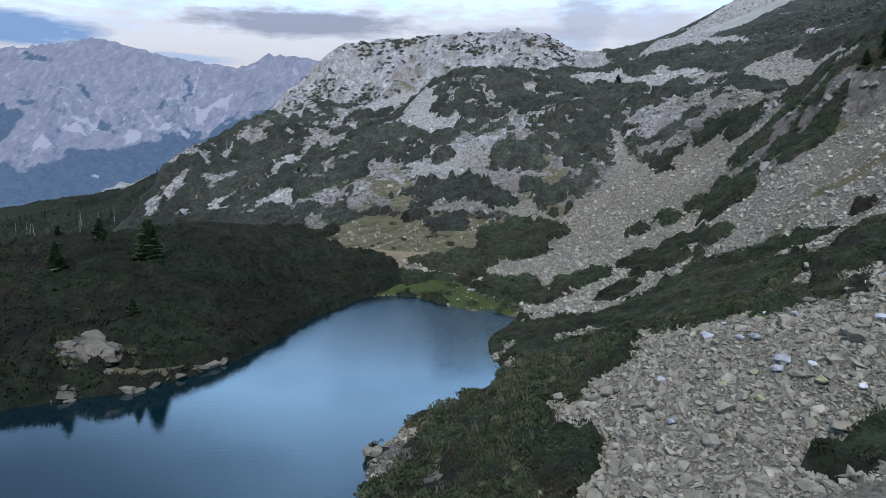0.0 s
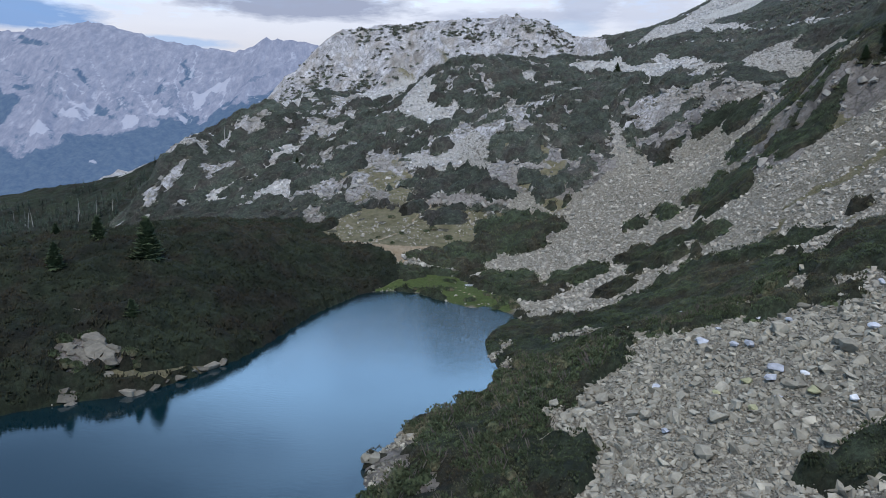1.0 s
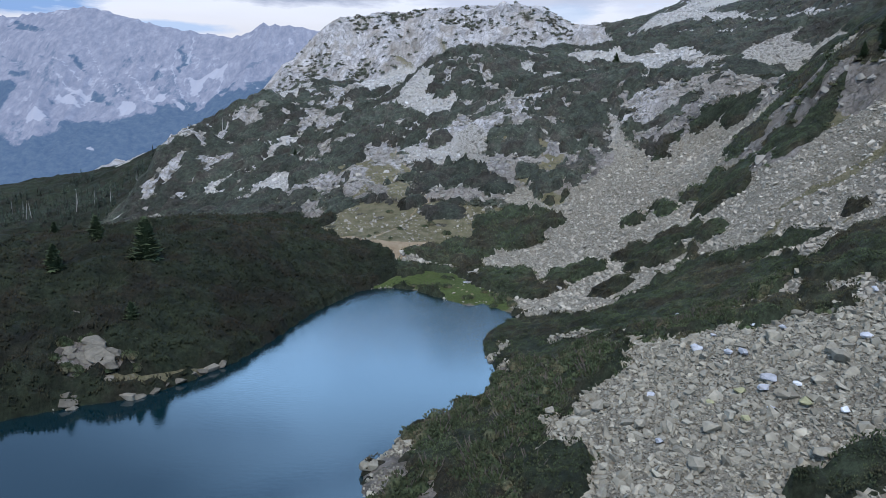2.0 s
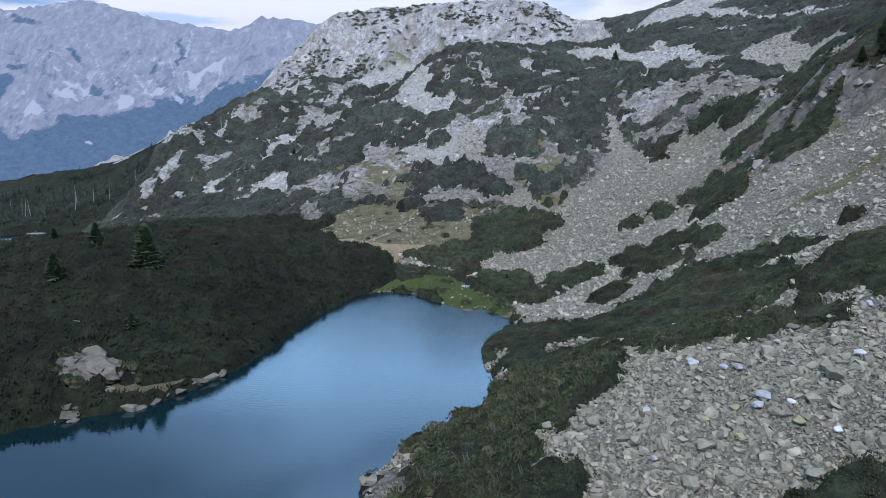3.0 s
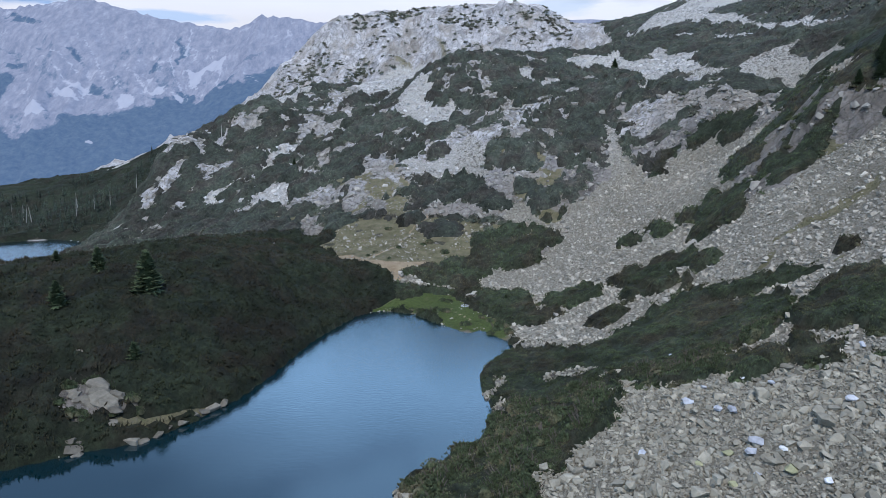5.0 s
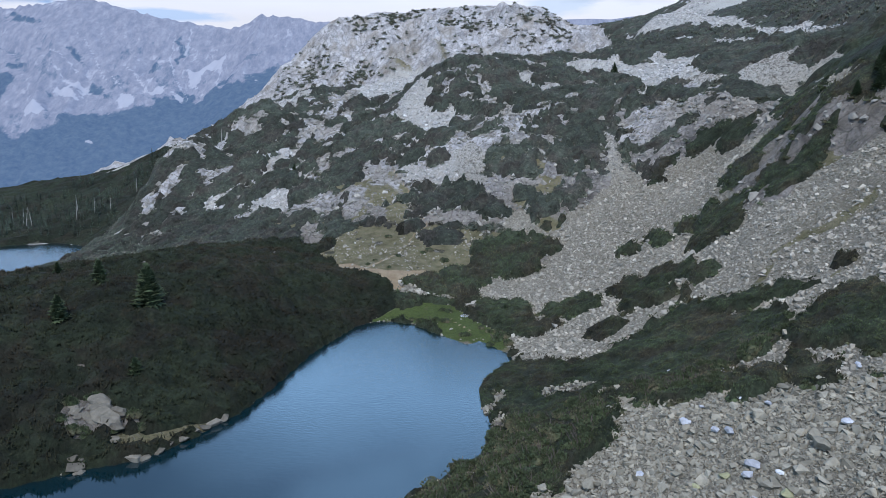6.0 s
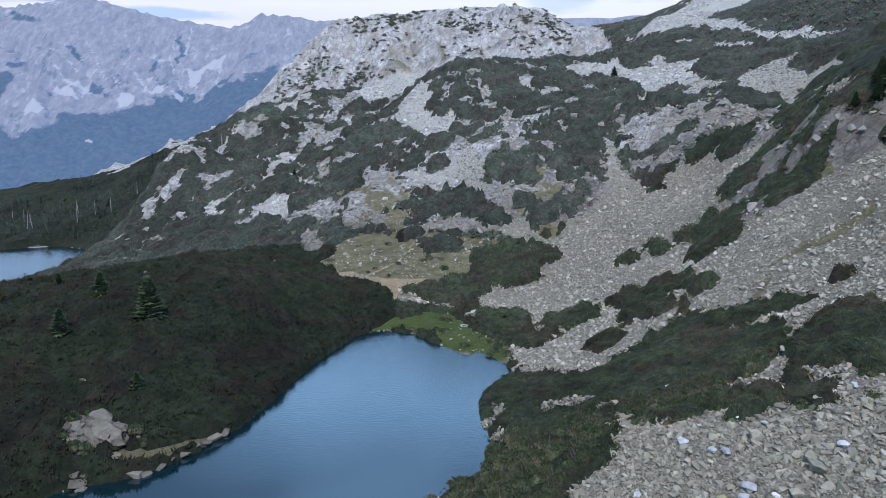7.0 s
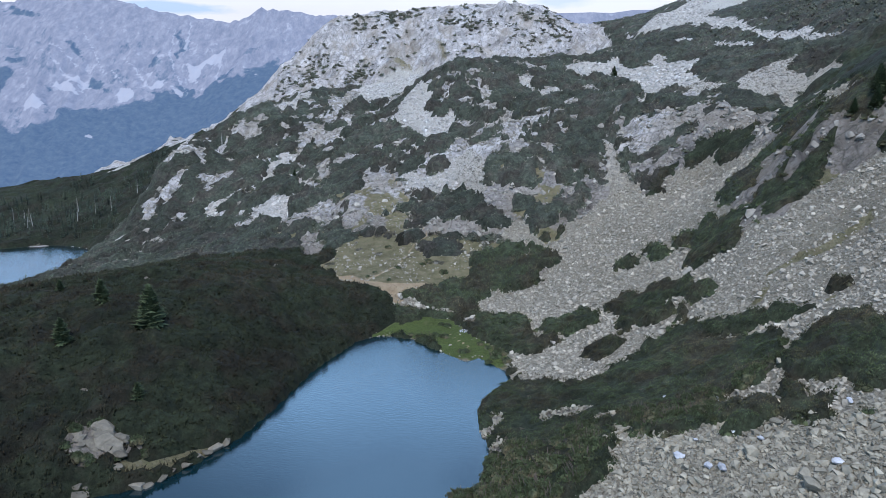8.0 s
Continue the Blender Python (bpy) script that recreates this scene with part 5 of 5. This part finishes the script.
LIFT = canopy(GX, GY, pine_c)
ROUGH = np.random.default_rng(17).normal(0, 0.06, len(GX)) * (1 + smoothstep(GY, 125, 175))
FINE = np.c_[GX, GY, GZ + LIFT + ROUGH * (pine_c > 0.3)]
quads = grid_faces(len(gx), len(gy))
quads = quads[(pine_c[quads].max(1) > 0.3) & (GX[quads].min(1) > -330) & (GX[quads].max(1) < 420) & (GY[quads].min(1) > 24) & (GY[quads].max(1) < 640)]
quads = quads[~((GY[quads[:, 0]] + 0.2 * GX[quads[:, 0]] > 368) & (GX[quads[:, 0]] - 0.12 * GY[quads[:, 0]] < 52) & (GX[quads[:, 0]] > -125))]


def shoots(x0, x1, y0, y1, per_m2, lo, hi, ratio, limit):
    """Upright needle shoots standing out of the scrub."""
    x, y = scatter(x0, x1, y0, y1, per_m2)
    pine = covers(x, y)[5]
    top = canopy(x, y, pine)
    # paler shoots only on the mound tops, so the gaps keep the shade colour
    k = (pine > 0.45) & limit(x, y) & (top > 0.25 + 0.35 * (y > 150))
    x, y, top = x[k], y[k], top[k]
    size = rng.uniform(lo, hi, len(x))
    z = on_ground(x, y) + top - 0.45 * size
    shapes = []
    for n in range(6):
        a = rng.uniform(0, 6.28) + np.arange(3) * 2.0944
        ring = np.c_[ratio * np.cos(a) * rng.uniform(0.7, 1.3, 3), ratio * np.sin(a) * rng.uniform(0.7, 1.3, 3), rng.uniform(0.35, 0.6, 3)]
        v = np.vstack([[(0, 0, 0)], ring, [(rng.normal(0, 0.06), rng.normal(0, 0.06), 1.0)]])
        t = [(0, 1 + (m + 1) % 3, 1 + m) for m in range(3)] + [(4, 1 + m, 1 + (m + 1) % 3) for m in range(3)]
        shapes.append((v, np.array(t)))
    return joined(shapes, np.c_[x, y, z], size, turns(len(x), 0.42))


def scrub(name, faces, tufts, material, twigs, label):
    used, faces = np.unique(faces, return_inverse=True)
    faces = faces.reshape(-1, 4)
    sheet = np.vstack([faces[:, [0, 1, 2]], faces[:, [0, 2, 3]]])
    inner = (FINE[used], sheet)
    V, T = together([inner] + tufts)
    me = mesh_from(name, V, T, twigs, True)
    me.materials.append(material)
    # slot 0, the sheet, carries the colour with the shade painted in
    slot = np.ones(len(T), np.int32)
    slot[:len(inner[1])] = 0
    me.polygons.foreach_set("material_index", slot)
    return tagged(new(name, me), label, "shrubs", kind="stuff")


FINE_CLUMPS = [pine_shape(44, 0.9, 0.7, 0.34, 0.055, 940 + k, 5, 0.66) for k in range(8)]
CLUMPS = [pine_shape(20, 0.9, 0.7, 0.46, 0.13, 900 + k, 5, 0.66) for k in range(8)]


def clumps(x0, x1, y0, y1, per_m2, lo, hi, limit, least=0.08, most=0.6, shapes=CLUMPS):
    x, y = scatter(x0, x1, y0, y1, per_m2)
    c = covers(x, y)
    k = (c[5] > least) & (c[5] < most) & (c[4] < 0.3) & limit(x, y)
    x, y = x[k], y[k]
    return joined(shapes, np.c_[x, y, on_ground(x, y) - 0.05], rng.uniform(lo, hi, len(x)), turns(len(x), 0.1))


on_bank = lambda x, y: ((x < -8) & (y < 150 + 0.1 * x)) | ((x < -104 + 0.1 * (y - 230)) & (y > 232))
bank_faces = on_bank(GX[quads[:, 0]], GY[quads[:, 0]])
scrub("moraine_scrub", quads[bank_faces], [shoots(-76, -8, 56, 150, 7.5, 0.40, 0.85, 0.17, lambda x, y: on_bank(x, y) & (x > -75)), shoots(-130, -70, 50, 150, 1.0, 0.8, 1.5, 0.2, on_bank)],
      BROWN_NEEDLES, SHADED_BROWN_TWIGS, "dense dark brownish green dwarf pine scrub on the bank")
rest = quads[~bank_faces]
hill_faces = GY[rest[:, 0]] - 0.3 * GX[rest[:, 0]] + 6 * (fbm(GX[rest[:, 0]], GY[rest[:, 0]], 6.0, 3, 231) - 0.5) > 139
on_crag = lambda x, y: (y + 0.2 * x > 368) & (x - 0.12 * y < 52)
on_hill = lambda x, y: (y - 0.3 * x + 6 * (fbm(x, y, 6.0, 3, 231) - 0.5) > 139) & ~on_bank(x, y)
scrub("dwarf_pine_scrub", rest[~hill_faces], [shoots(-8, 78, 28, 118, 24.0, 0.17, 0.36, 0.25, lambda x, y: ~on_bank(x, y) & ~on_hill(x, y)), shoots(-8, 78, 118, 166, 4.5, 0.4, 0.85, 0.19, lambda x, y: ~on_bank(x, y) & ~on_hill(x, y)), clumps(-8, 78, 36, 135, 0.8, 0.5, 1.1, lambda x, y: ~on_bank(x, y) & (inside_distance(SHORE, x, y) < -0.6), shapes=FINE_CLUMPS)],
      NEEDLES, SHADED_TWIGS, "dense dark green dwarf mountain pine scrub on the scree")
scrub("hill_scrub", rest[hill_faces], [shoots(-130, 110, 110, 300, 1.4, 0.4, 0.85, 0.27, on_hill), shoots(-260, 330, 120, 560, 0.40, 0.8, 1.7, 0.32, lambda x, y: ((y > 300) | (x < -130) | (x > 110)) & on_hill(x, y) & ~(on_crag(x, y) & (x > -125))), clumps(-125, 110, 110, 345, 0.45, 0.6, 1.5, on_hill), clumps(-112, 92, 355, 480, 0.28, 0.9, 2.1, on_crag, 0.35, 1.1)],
      HAZY_HILL_NEEDLES, SHADED_HILL_TWIGS, "dwarf pine scrub in mounds on the hillside, colour paled for haze")


# ---- spruces and dead trees ----
def spruce_shape(tall, wide, whorls, arms, seed, twigs=True):
    """Trunk and crown of a young conifer, each as points and triangles."""
    r = np.random.default_rng(seed)
    trunk = tube([(0, 0, -0.2), (0.02, 0, 0.4 * tall), (0, 0.02, 0.97 * tall)], (0.03 * tall, 0.02 * tall, 0.004 * tall), 7)
    V, T = [], []

    def spray(p, d, ln, gi):
        d = d / np.linalg.norm(d)
        side = np.cross(d, (0, 0, 1.0))
        side /= np.linalg.norm(side) + 1e-6
        b = len(V)
        V.extend([p, p + d * ln * 0.55 + side * gi, p + d * ln * 0.5 + np.array((0, 0, 0.35 * gi)), p + d * ln * 0.55 - side * gi, p + d * ln * 0.5 - np.array((0, 0, 0.5 * gi)), p + d * ln])
        for m in range(4):
            a, c = b + 1 + m, b + 1 + (m + 1) % 4
            T.extend([(b, c, a), (b + 5, a, c)])

    for k in range(whorls):
        h = 0.06 + 0.92 * k / whorls
        reach = wide * (1 - h) ** 0.8 * r.uniform(0.75, 1.1) + 0.05
        for m in range(arms):
            if r.uniform() < 0.12:
                continue
            a, hj = r.uniform(0, 6.28), h + r.uniform(-0.05, 0.05)
            d = np.array((np.cos(a), np.sin(a), 0.85 - 0.75 * (1 - h) + r.normal(0, 0.42)))
            ln = reach * r.uniform(0.35, 1.05)
            p0 = np.array((0, 0, hj * tall))
            spray(p0, d, ln, 0.11 * ln + 0.02)
            for side in (-1, 1) if twigs else ():
                da = np.array((np.cos(a + side * 0.7), np.sin(a + side * 0.7), d[2] - 0.1))
                spray(p0 + d * ln * 0.4, da, ln * 0.5, 0.08 * ln + 0.015)
    spray(np.array((0, 0, 0.9 * tall)), np.array((0.01, 0, 1.0)), 0.12 * tall, 0.03 * tall)
    return trunk, (np.array(V), np.array(T))


def spruce(name, tall, wide, seed, label, group):
    root = tagged(new(name), label, "tree", group=group)
    trunk, crown = spruce_shape(tall, wide, 32, 18, seed)
    part("trunk", *trunk, BARK, root)
    part("crown", *crown, CONIFER, root)
    return root


TREE_LABEL = "young dark green conifer standing among the dwarf pines"
conifers = [spruce("conifer", 1.0, 0.46, 500 + k, TREE_LABEL, "conifers on the slopes") for k in range(4)]
TREES = [(-49.6, 94.6, 4.2), (-40.5, 90.0, 6.6), (-49, 82.5, 4.4), (-35.4, 73.7, 3.2), (-60, 102, 3.0), (68, 262, 4.0), (12, 112, 1.8), (-46, 212, 2.4),
         (72.5, 110, 3.6), (74, 112, 4.2), (76, 110, 4.0), (75, 114, 3.4), (70, 112, 2.6)]
for n, (tx, ty, tall) in enumerate(TREES):
    m = Matrix.Translation((tx, ty, float(on_ground(tx, ty)) - 0.1)) @ Matrix.Rotation(n * 1.7, 4, "Z")
    if n < len(conifers):
        conifers[n].matrix_basis = m @ Matrix.Scale(tall, 4)
    else:
        tree = copy_thing(conifers[n % 4], m)
        tree.scale = (tall, tall, tall)


def dead_tree(seed, tall, lean):
    r = np.random.default_rng(seed)
    root = tagged(new("dead_tree"), "bare bleached dead tree above the tarn", "tree", group="dead trees above the tarn")
    part("trunk", *tube([(0, 0, -0.3), (lean * 0.4, 0, 0.5 * tall), (lean, 0.1, tall)], (0.20, 0.13, 0.03), 6), DEAD, root)
    limbs = []
    for k in range(9):
        h, a = r.uniform(0.3, 0.95), r.uniform(0, 6.28)
        ln = 0.22 * tall * (1.1 - h)
        limbs.append(tube([(lean * h, 0, h * tall), (lean * h + 0.6 * ln * np.cos(a), 0.6 * ln * np.sin(a), h * tall + 0.1 * ln), (lean * h + ln * np.cos(a), ln * np.sin(a), h * tall + 0.3 * ln)], (0.05, 0.04, 0.015), 4))
    part("limbs", *together(limbs), DEAD, root)
    return root


for n, (tx, ty, tall, lean) in enumerate([(-187, 296, 11, 1.6), (-186, 299, 9, -1.0), (-166, 300, 10, 0.6), (-160, 305, 8, 0.3), (-200, 315, 9, 0.5), (-150, 300, 8, 0.2), (-176, 320, 9, -0.6), (-142, 310, 8, 0.4), (-215, 330, 9, 0.3), (-82, 253, 5, 0.2), (-135, 325, 10, 5.0)]):
    dead_tree(700 + n, tall, lean).matrix_basis = Matrix.Translation((tx, ty, float(on_ground(tx, ty))))

WOOD = [together(spruce_shape(1.0, 0.30, 8, 4, 800 + k, False)) for k in range(5)]
x, y = scatter(-245, -108, 262, 384, 0.065)
k = (inside_distance(TARN, x, y) < -4) & (y - 0.4 * x > 330) & (inside_distance(SLIDE_TARN, x, y) < -3) & (fbm(x, y, 25.0, 3, 91) > 0.42) & (x + 0.5 * y < 45)
x, y = x[k], y[k]
V, T = joined(WOOD, np.c_[x, y, on_ground(x, y) - 0.1], rng.uniform(3.5, 7, len(x)), turns(len(x), 0.03))
tagged(new("spruce_wood", mesh_from("spruce_wood", V, T, SPRUCE)), "sparse dark conifer wood on the far bank of the tarn", "trees", kind="stuff")


# ---- single rocks ----
def block(name, size, seed, material, label, category, flat=0.6, corners=16, group="", rough=0.015, fine=0.25):
    """A weathered block with chipped edges."""
    r = np.random.default_rng(seed)
    bm = bmesh.new()
    for q in range(corners):
        v = r.normal(size=3)
        v = v / (np.abs(v) ** 3).sum() ** (1 / 3)
        bm.verts.new((0.5 * size * v[0], 0.36 * size * v[1], 0.5 * size * flat * v[2]))
    bmesh.ops.convex_hull(bm, input=bm.verts[:])
    bmesh.ops.delete(bm, geom=[v for v in bm.verts if not v.link_faces], context="VERTS")
    bmesh.ops.dissolve_limit(bm, angle_limit=radians(12), verts=bm.verts[:], edges=bm.edges[:])
    bmesh.ops.bevel(bm, geom=bm.edges[:], offset=0.014 * size, segments=1, affect="EDGES")
    bmesh.ops.triangulate(bm, faces=bm.faces[:])
    bmesh.ops.subdivide_edges(bm, edges=[q for q in bm.edges if q.calc_length() > fine * size], cuts=1 if fine > 0.2 else 3, use_grid_fill=True)
    for v in bm.verts:
        v.co += v.co.normalized() * rough * size * noise.fractal(v.co * (3.0 / size) + Vector((seed, 0, 0)), 1.0, 2.0, 3)
    bmesh.ops.recalc_face_normals(bm, faces=bm.faces[:])
    me = bpy.data.meshes.new(name)
    bm.to_mesh(me)
    bm.free()
    me.materials.append(material)
    return tagged(new(name, me), label, category, group=group)


def set_down(ob, x, y, lift, turn, tip=0.0, roll=0.0):
    ob.matrix_basis = pose(x, y, float(on_ground(x, y)) + lift, tip, roll, turn)
    return ob


WHITE = [(22.6, 55.0, 1.3), (24.1, 52.2, 1.1), (25.0, 51.4, 1.2), (24.8, 46.7, 1.5), (24.1, 45.9, 1.2), (17.0, 49.7, 1.2), (29.5, 54.2, 0.9), (28.0, 56.2, 0.8), (32.7, 48.1, 1.2), (37.9, 55.4, 1.0), (30.5, 66.0, 1.2), (24.8, 57.0, 0.8),
         (23.6, 43.7, 0.9), (27.2, 41.2, 1.0), (15.8, 43.7, 0.8), (26.1, 45.2, 0.8), (26.8, 71.1, 0.9)]
for n, (bx, by, size) in enumerate(WHITE):
    set_down(block("white_boulder", 0.85 * size, 20 + n, WHITE_STONE, "freshly broken white block lying on the scree", "boulder", 0.5, group="white blocks on the scree"), bx, by, 0.28 * size, n * 47, 8)
for n, (bx, by, size) in enumerate([(22.7, 46.7, 1.0), (25.6, 43.0, 1.3), (20.5, 46.7, 0.7), (21.8, 43.6, 0.8)]):
    set_down(block("lichen_boulder", size, 50 + n, YELLOW_STONE, "flat block yellow with lichen on the scree", "boulder", 0.5, group="lichen blocks on the scree"), bx, by, 0.25 * size, n * 61)
for n, (bx, by, size) in enumerate([(27.7, 52.2, 1.9), (30.0, 47.8, 1.5), (29.7, 46.3, 1.9), (19.3, 43.4, 1.7), (12.9, 49.7, 1.5), (21.0, 44.3, 1.4), (31.7, 55.9, 1.4), (38.3, 68.1, 1.6), (18.4, 61.4, 1.7), (18.0, 62.6, 1.3), (34, 44, 1.6), (15, 46, 1.4), (17, 40, 1.7), (24, 38, 1.6), (9.2, 50.6, 1.2), (8.4, 49.4, 1.0)]):
    set_down(block("granite_boulder", 0.85 * size, 80 + n, SINGLE_STONE, "large angular grey block lying on the scree", "boulder", 0.6, group="large blocks on the scree"), bx, by, 0.28 * size, n * 53, 10)

# the slab outcrop on the left bank and rocks along the shores
outcrop = tagged(new("rock_outcrop"), "pale cracked outcrop of tilted slabs among dwarf pines", "rock")
outcrop.scale = (0.95, 0.9, 0.82)
outcrop.location = (-37.2, 67.0, float(on_ground(-37.2, 67.0)) - 0.25)
for n, (dx, dy, dz, size, flat, turn, tip, roll) in enumerate([(0.3, 1.6, 1.5, 3.2, 0.42, -16, 24, 16), (1.0, 0.7, 0.9, 3.6, 0.36, -20, 28, 18), (1.5, -0.2, 0.3, 3.8, 0.36, -18, 30, 20), (2.3, -1.0, -0.2, 3.0, 0.40, -22, 28, 22), (0.1, -0.4, 0.1, 2.6, 0.5, -12, 30, 16),
                                                               (-2.1, 0.4, 0.7, 1.7, 0.8, 60, 24, -18), (-2.9, 0.9, 0.6, 1.9, 0.7, 20, 16, -24), (-1.4, -0.3, 0.3, 1.5, 0.6, 80, 20, 0), (-3.7, 0.1, 0.2, 1.5, 0.6, 35, 10, -10), (2.7, 0.6, 0.5, 2.0, 0.5, -10, 28, 24), (3.4, -1.7, -0.4, 1.8, 0.4, 15, 20, 20), (-0.7, 1.4, 0.8, 1.8, 0.5, 30, 20, -10)]):
    slab = block("slab", size, 120 + n, OUTCROP, "", "", flat * 0.9, 20, "", 0.05, 0.12)
    slab.parent = outcrop
    slab.matrix_basis = pose(dx, dy, dz, tip, roll, turn)
SHORE_ROCKS = [(-31.2, 62.9, 2.0), (-30.3, 63.4, 1.3), (-29.3, 64.8, 1.4), (-36.2, 61.0, 1.9), (-35.6, 60.6, 1.3), (-37.6, 61.3, 1.3), (-39.4, 61.2, 1.6), (-40, 60.4, 1.0), (-27.8, 67.3, 1.6), (-27, 68.8, 1.8), (-25.6, 70.9, 2.0), (-24.8, 72.4, 1.6), (-34, 64.4, 1.6),
               (-33, 62.7, 1.2), (-23.4, 76.5, 1.0), (-22.7, 79, 0.8), (-28.5, 66.2, 1.2), (-26.3, 69.9, 1.4), (-31.8, 63.8, 1.4), (-32.2, 63.2, 1.0), (-36.8, 61.9, 1.2), (-36.0, 62.0, 0.9), (-38.3, 61.7, 1.0), (-30.6, 64.4, 1.0), (-40.9, 61.6, 1.3), (-42.4, 60.9, 1.1)]
for n, (bx, by, size) in enumerate(SHORE_ROCKS):
    set_down(block("shore_rock", size, 150 + n, OUTCROP, "flat grey rock at the water's edge", "rock", 0.5, 13, group="rocks along the left shore"), bx, by, 0.14 * size, 25 + n * 71 % 50, 6, 5)
set_down(block("shore_boulder", 1.6, 190, SINGLE_STONE, "smooth pale boulder at the tip of the shore", "boulder", 0.6, 30), -5.4, 48.2, 0.35, 15)
set_down(block("pale_boulder", 1.3, 191, WHITE_STONE, "cream white boulder on the shore grass", "boulder", 0.75), 10.5, 106.4, 0.35, 40)
ring = tagged(new("fire_ring"), "small ring of white stones on the shore grass", "fire ring")
ring.location = (4.8, 111.2, float(on_ground(4.8, 111.2)))
for n in range(10):
    a = n * 0.628
    st = block("stone", 0.36, 200 + n, WHITE_STONE, "", "", 0.7, 12)
    st.parent = ring
    st.matrix_basis = pose(0.55 * math.cos(a), 0.55 * math.sin(a), 0.10, 0, 0, n * 40)

# loose stones on the near shore
x, y = scatter(-6.5, 3, 40, 57, 7)
d = inside_distance(SHORE, x, y)
pts, size = stone_field(x, y, ((d > -2.6) & (d < 0.4)) * smoothstep(fbm(x, y, 3.0, 2, 51), 0.38, 0.5), 0.2, 1.0, 2.0, 0.1)
x, y = scatter(-6, 24, 44, 82, 6)
pts2, size2 = stone_field(x, y, in_spots([(8.7, 49, 1.8, 3.0)] + POINT_GAPS, x, y), 0.25, 1.0, 2.0, 0.0)
x, y = scatter(-44, 13, 55, 115, 2)
d = inside_distance(SHORE, x, y)
pts3, size3 = stone_field(x, y, 0.35 * ((d > -0.9) & (d < 0.3)), 0.2, 0.8, 2.0, 0.1)
pts, size = np.vstack([pts, pts2, pts3]), np.concatenate([size, size2, size3])
V, T = joined(STONES, pts, size, turns(len(pts), 0.3))
tagged(new("shore_stones", mesh_from("shore_stones", V, T, SCREE_STONE)), "scattered pale stones along the waterline", "stones", kind="stuff")
